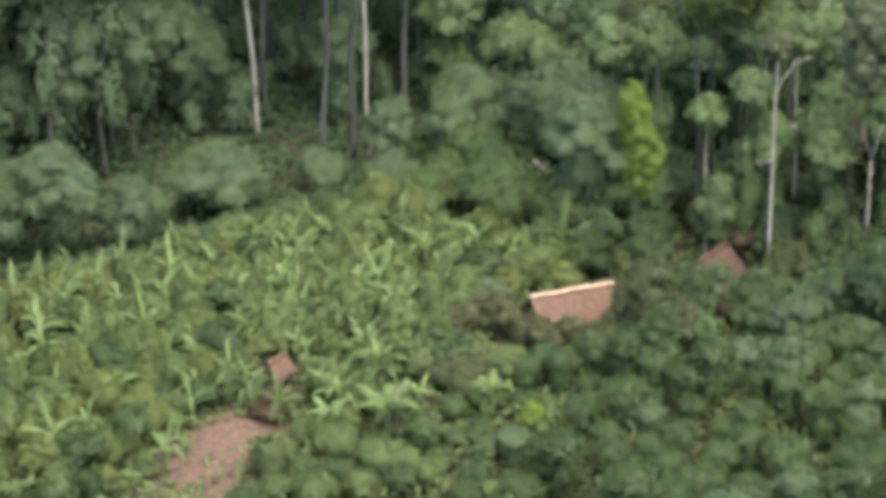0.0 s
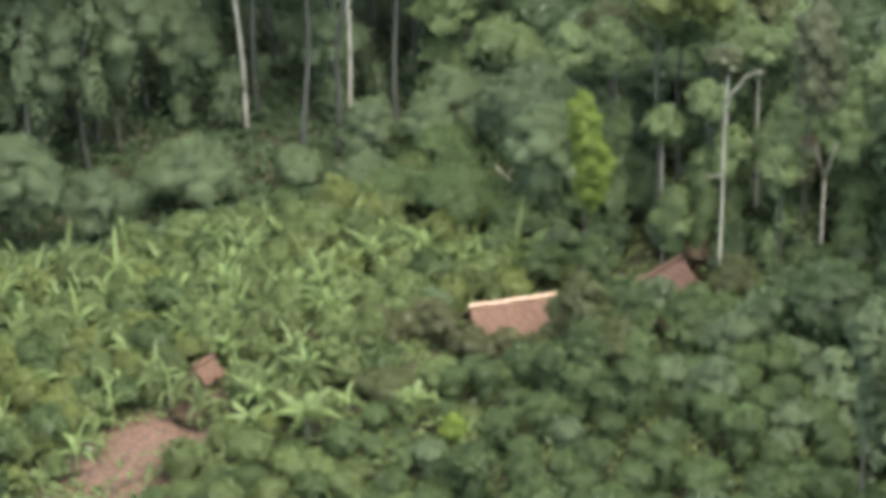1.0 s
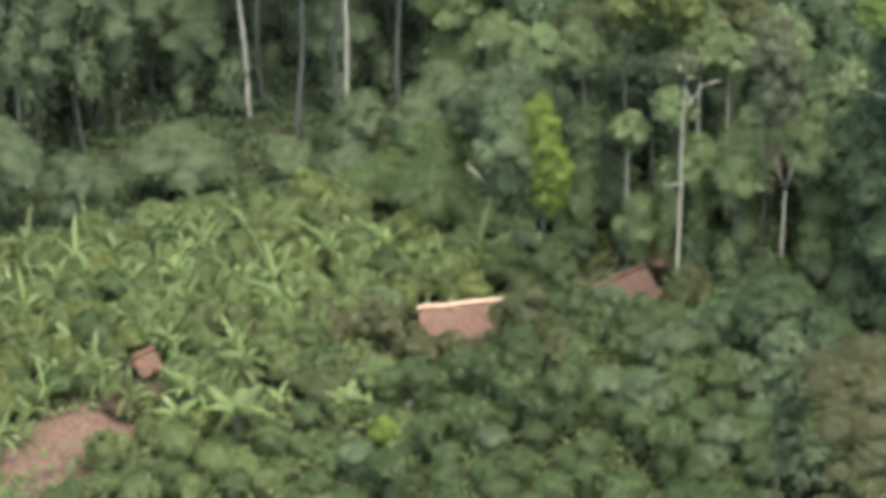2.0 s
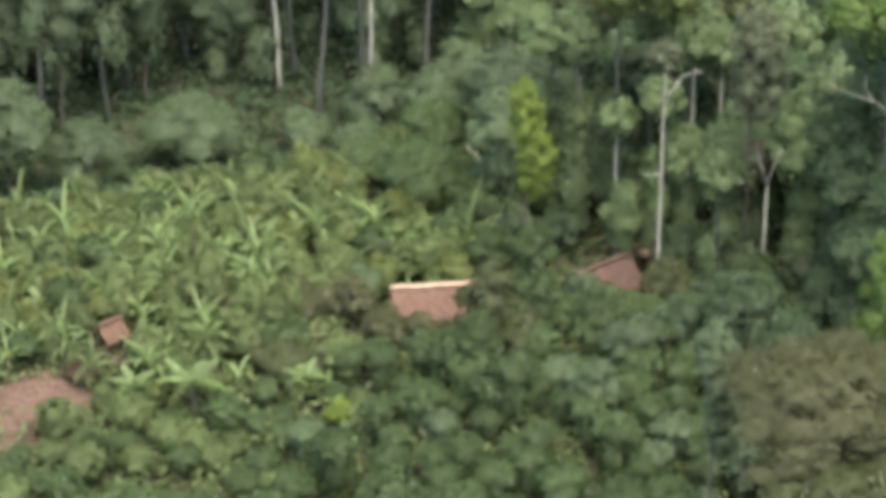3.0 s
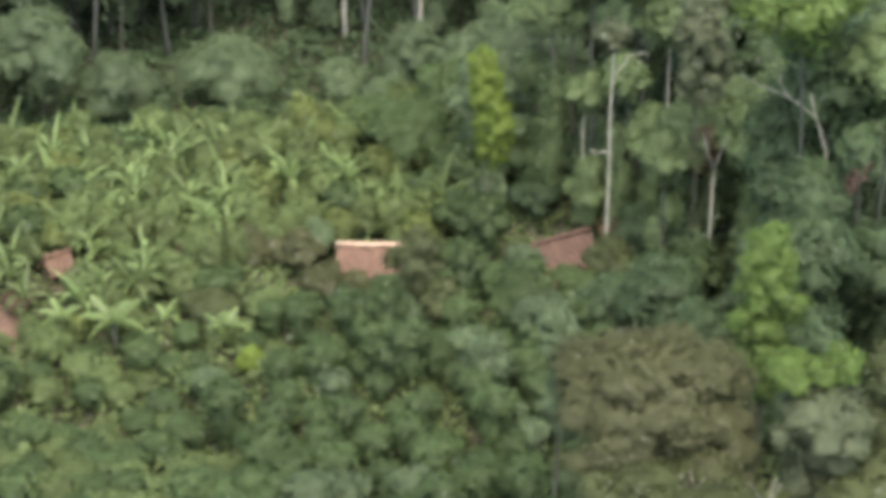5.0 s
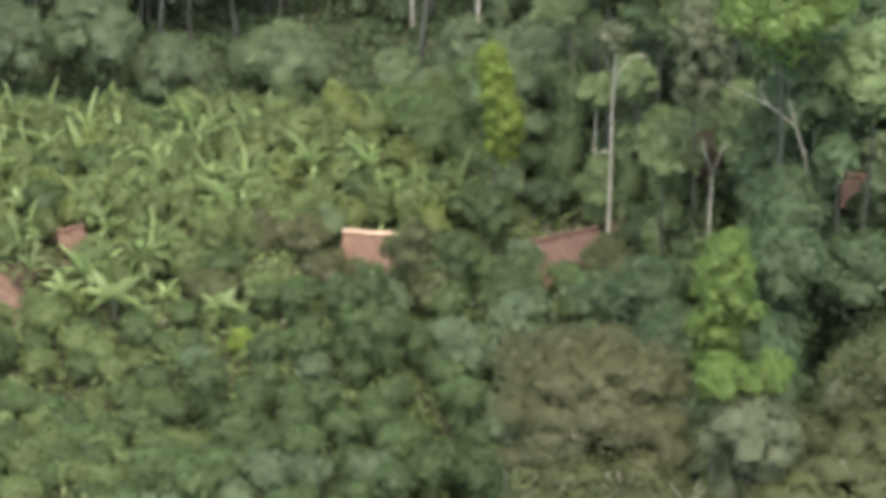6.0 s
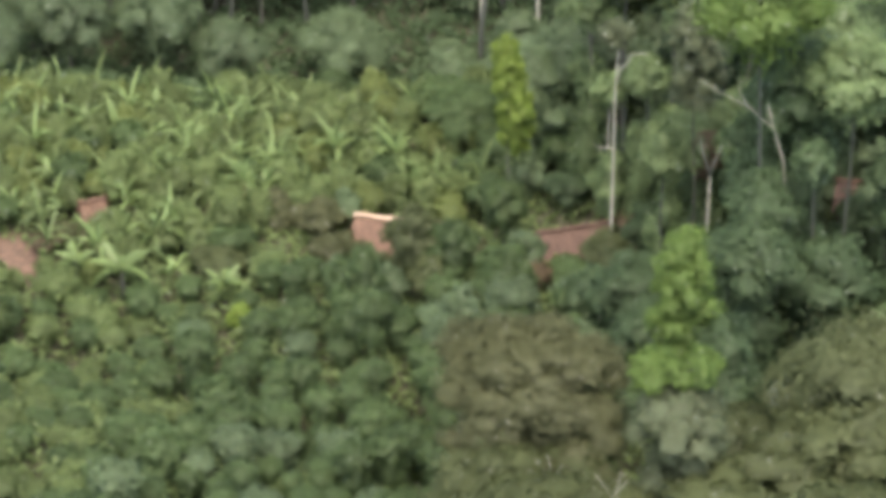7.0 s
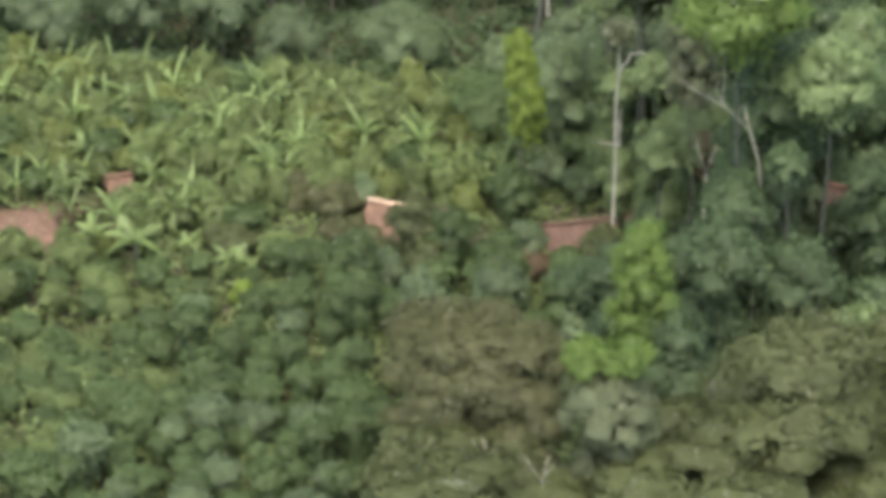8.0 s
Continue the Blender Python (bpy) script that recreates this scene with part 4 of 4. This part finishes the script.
for x, y, z, r in ((27.7, 2.4, 11.2, 1.1),):
    h = z - gz(x, y)
    single(x, y, tree("dry_tree", "small tree with dry reddish brown leaves", rng, h, [(0, 0, h, r, r, r * 0.8), (0.6, 0.3, h - 1.5, r * 0.8, r * 0.8, r * 0.8), (-0.5, 0.2, h - 2.6, r * 0.7, r * 0.7, r)], LEAF_RUST, BARK_MOSS, 1000, 0.36, 0.05, core=0.5))

g = gz(26.8, 2.4)
rows = column_crown(rng, [(z - g, x, r) for z, x, r in ((16.2, 0.2, 1.4), (18.0, 0.5, 2.2), (19.8, 0.5, 2.0), (21.6, 0.2, 2.2), (23.4, 0.1, 1.9), (24.6, 0.1, 0.9))], 40, 0.75)
rows = [(a, b - 3.0, *c) for a, b, *c in rows]
single(26.8, 2.4, tree("pale_trunk_tree", "slender pale trunk under a greyish green crown", rng, 18 - g, rows, LEAF_ASH, BARK_GREY, 3600, 0.42, 0.12, (0.2, -2.6), 0.2, limbs=False))

# pale bare trunks with a small crown; x, y, top, crown radius, girth, lean, leaf
for x, y, top, r, girth, lean, leaf in [(20.05, 1.7, 21.2, 1.5, 0.15, (0.1, 0), LEAF_ASH), (18, 10.5, 12, 1.9, 0.13, (-0.4, 0), LEAF_TALL), (26.6, 11.4, 18, 2.4, 0.14, (0, 0), LEAF_TALL),
                                        (-7, 64, 24, 5, 0.24, (-2.2, 0), LEAF_FOREST), (1.3, 54, 24, 4, 0.18, (-0.6, 0), LEAF_FOREST), (21, 54, 24, 4, 0.3, (-0.8, 0), LEAF_FOREST), (-29.7, 72, 24, 5, 0.28, (0, 0), LEAF_FOREST)]:
    h = top - gz(x, y)
    owner = single(x, y, tree("pale_trunk_tree", "tall tree with a bare whitish trunk and small crown", rng, h - r * 0.5, round_crown(rng, h - r * 0.7, r, r * 1.3, 6), leaf, BARK_PALE, int(500 + 160 * r * r), 0.46, girth, lean, 0.45 if y > 40 else 0.14))
    if abs(x - 26.6) < 0.1:
        zl = 8.2 - gz(x, y)
        part("limb", tri_mesh("limb", *tube([(0, 0, zl), (-2.2, -0.4, zl - 0.3), (-5.2, -0.6, zl - 0.9)], [0.1, 0.09, 0.06], 7), BARK_PALE, True), owner, "broken whitish limb")
    if abs(x - 20) < 0.1:
        zl = 16.0 - gz(x, y)
        part("limb", tri_mesh("limb", *tube([(0.25, 0, zl), (0.5, -0.3, zl + 1.3), (1.1, -0.5, zl + 2.0), (1.3, -0.8, zl + 2.8), (2.4, -1.2, zl + 3.3), (2.9, -1.2, zl + 3.2)], [0.09, 0.08, 0.07, 0.065, 0.05, 0.03], 7), BARK_PALE, True), owner, "bent whitish limb")
        part("limb", tri_mesh("limb", *tube([(0.2, 0, zl - 6.2), (-0.5, -0.1, zl - 6.0), (-1.0, -0.2, zl - 6.1), (-1.6, -0.2, zl - 5.8)], [0.05, 0.045, 0.035, 0.02], 7), BARK_PALE, True), owner, "short whitish limb")


# ---------------- the forest that goes on all round ----------------
rng = np.random.default_rng(71)
pieces = []
for x, y in jitter_grid(rng, -180, 180, -315, 180, 10, lambda x, y: not inside(x, y, HULL) and not (-66 < x < 68 and -74 < y < 112) and (y < -78 or abs(x) < 130)):
    z0, r = gz(x, y), rng.uniform(4.2, 6.2)
    h = rng.uniform(7, 12)
    pieces.append(foliage(rng, [(x, y, z0 + h, r, r, r * 0.7), (x + r * 0.5, y - r * 0.4, z0 + h - 2, r * 0.7, r * 0.7, r * 0.6)], 36, 2.6, inner=0.1, core=0)[:2])
    pieces.append(tube([(x, y, z0 - 0.5), (x, y, z0 + h)], [0.4, 0.2], 4))
tagged(new("far_woods", tri_mesh("far_woods", *joined(pieces), LEAF_FOREST)), "unbroken green rainforest canopy around the clearing", "forest", kind="stuff")


# ---------------- huts ----------------
def hut(name, label, x, y, turn, length, depth, eave, ridge, roof_mat, ridge_mat):
    root = tagged(new(name), label, "hut")
    lo, hw = length / 2, depth / 2
    for sgn, nm in ((-1, "roof_slope"), (1, "roof_slope")):
        bm = bmesh.new()
        nxs, nys = 14, 6
        rr = np.random.default_rng(3)
        grid = [[bm.verts.new((-lo - 0.3 + (length + 0.6) * i / nxs, sgn * ((hw + 0.4) * j / nys + (rr.uniform(-0.2, 0.2) if j == nys else 0)), ridge - (ridge - eave) * j / nys * (hw + 0.4) / hw + rr.uniform(-0.11, 0.11))) for i in range(nxs + 1)] for j in range(nys + 1)]
        for j in range(nys):
            for i in range(nxs):
                bm.faces.new((grid[j][i], grid[j][i + 1], grid[j + 1][i + 1], grid[j + 1][i]))
        bmesh.ops.recalc_face_normals(bm, faces=bm.faces)
        bmesh.ops.solidify(bm, geom=bm.faces[:], thickness=0.18)
        me = bpy.data.meshes.new(nm)
        bm.to_mesh(me)
        bm.free()
        me.materials.append(roof_mat)
        part(nm, me, root)
    v, t = tube([(-lo - 0.35 + (length + 0.7) * i / 8, 0.04 * math.sin(i * 2.1), ridge + 0.1 + 0.04 * math.sin(i * 1.7)) for i in range(9)], [0.2] * 9, 8)
    part("ridge_cap", tri_mesh("ridge_cap", v, t, ridge_mat, True), root, "pale bundled ridge thatch")
    for ex in (-lo, 0, lo):
        for sy in (-hw * 0.85, hw * 0.85):
            v, t = tube([(ex * 0.95, sy, -0.4), (ex * 0.95, sy, eave + 0.25)], [0.1, 0.09], 7)
            part("post", tri_mesh("post", v, t, WOOD, True), root)
    root.matrix_basis = place(root, x, y, radians(turn))
    return root


hut("thatched_hut", "long hut with reddish thatch and pale ridge", 1.9, 0.8, 2, 6.8, 4.4, 1.1, 2.95, THATCH, THATCH_PALE)
hut("thatched_hut", "hut with reddish brown thatch below tall trees", 15.9, 5.3, 34, 5.8, 3.6, 1.7, 3.3, THATCH_BROWN, THATCH_BROWN)
hut("thatched_hut", "small hut with orange brown thatch", -24.3, -1.7, 38, 1.8, 1.5, 1.5, 2.3, THATCH_ORANGE, THATCH_ORANGE)
hut("thatched_hut", "hut with red-brown thatch and pale ridge among trees", 40.7, -0.2, 4, 3.4, 3.0, 1.6, 3.1, THATCH_BROWN, THATCH_ORANGE)
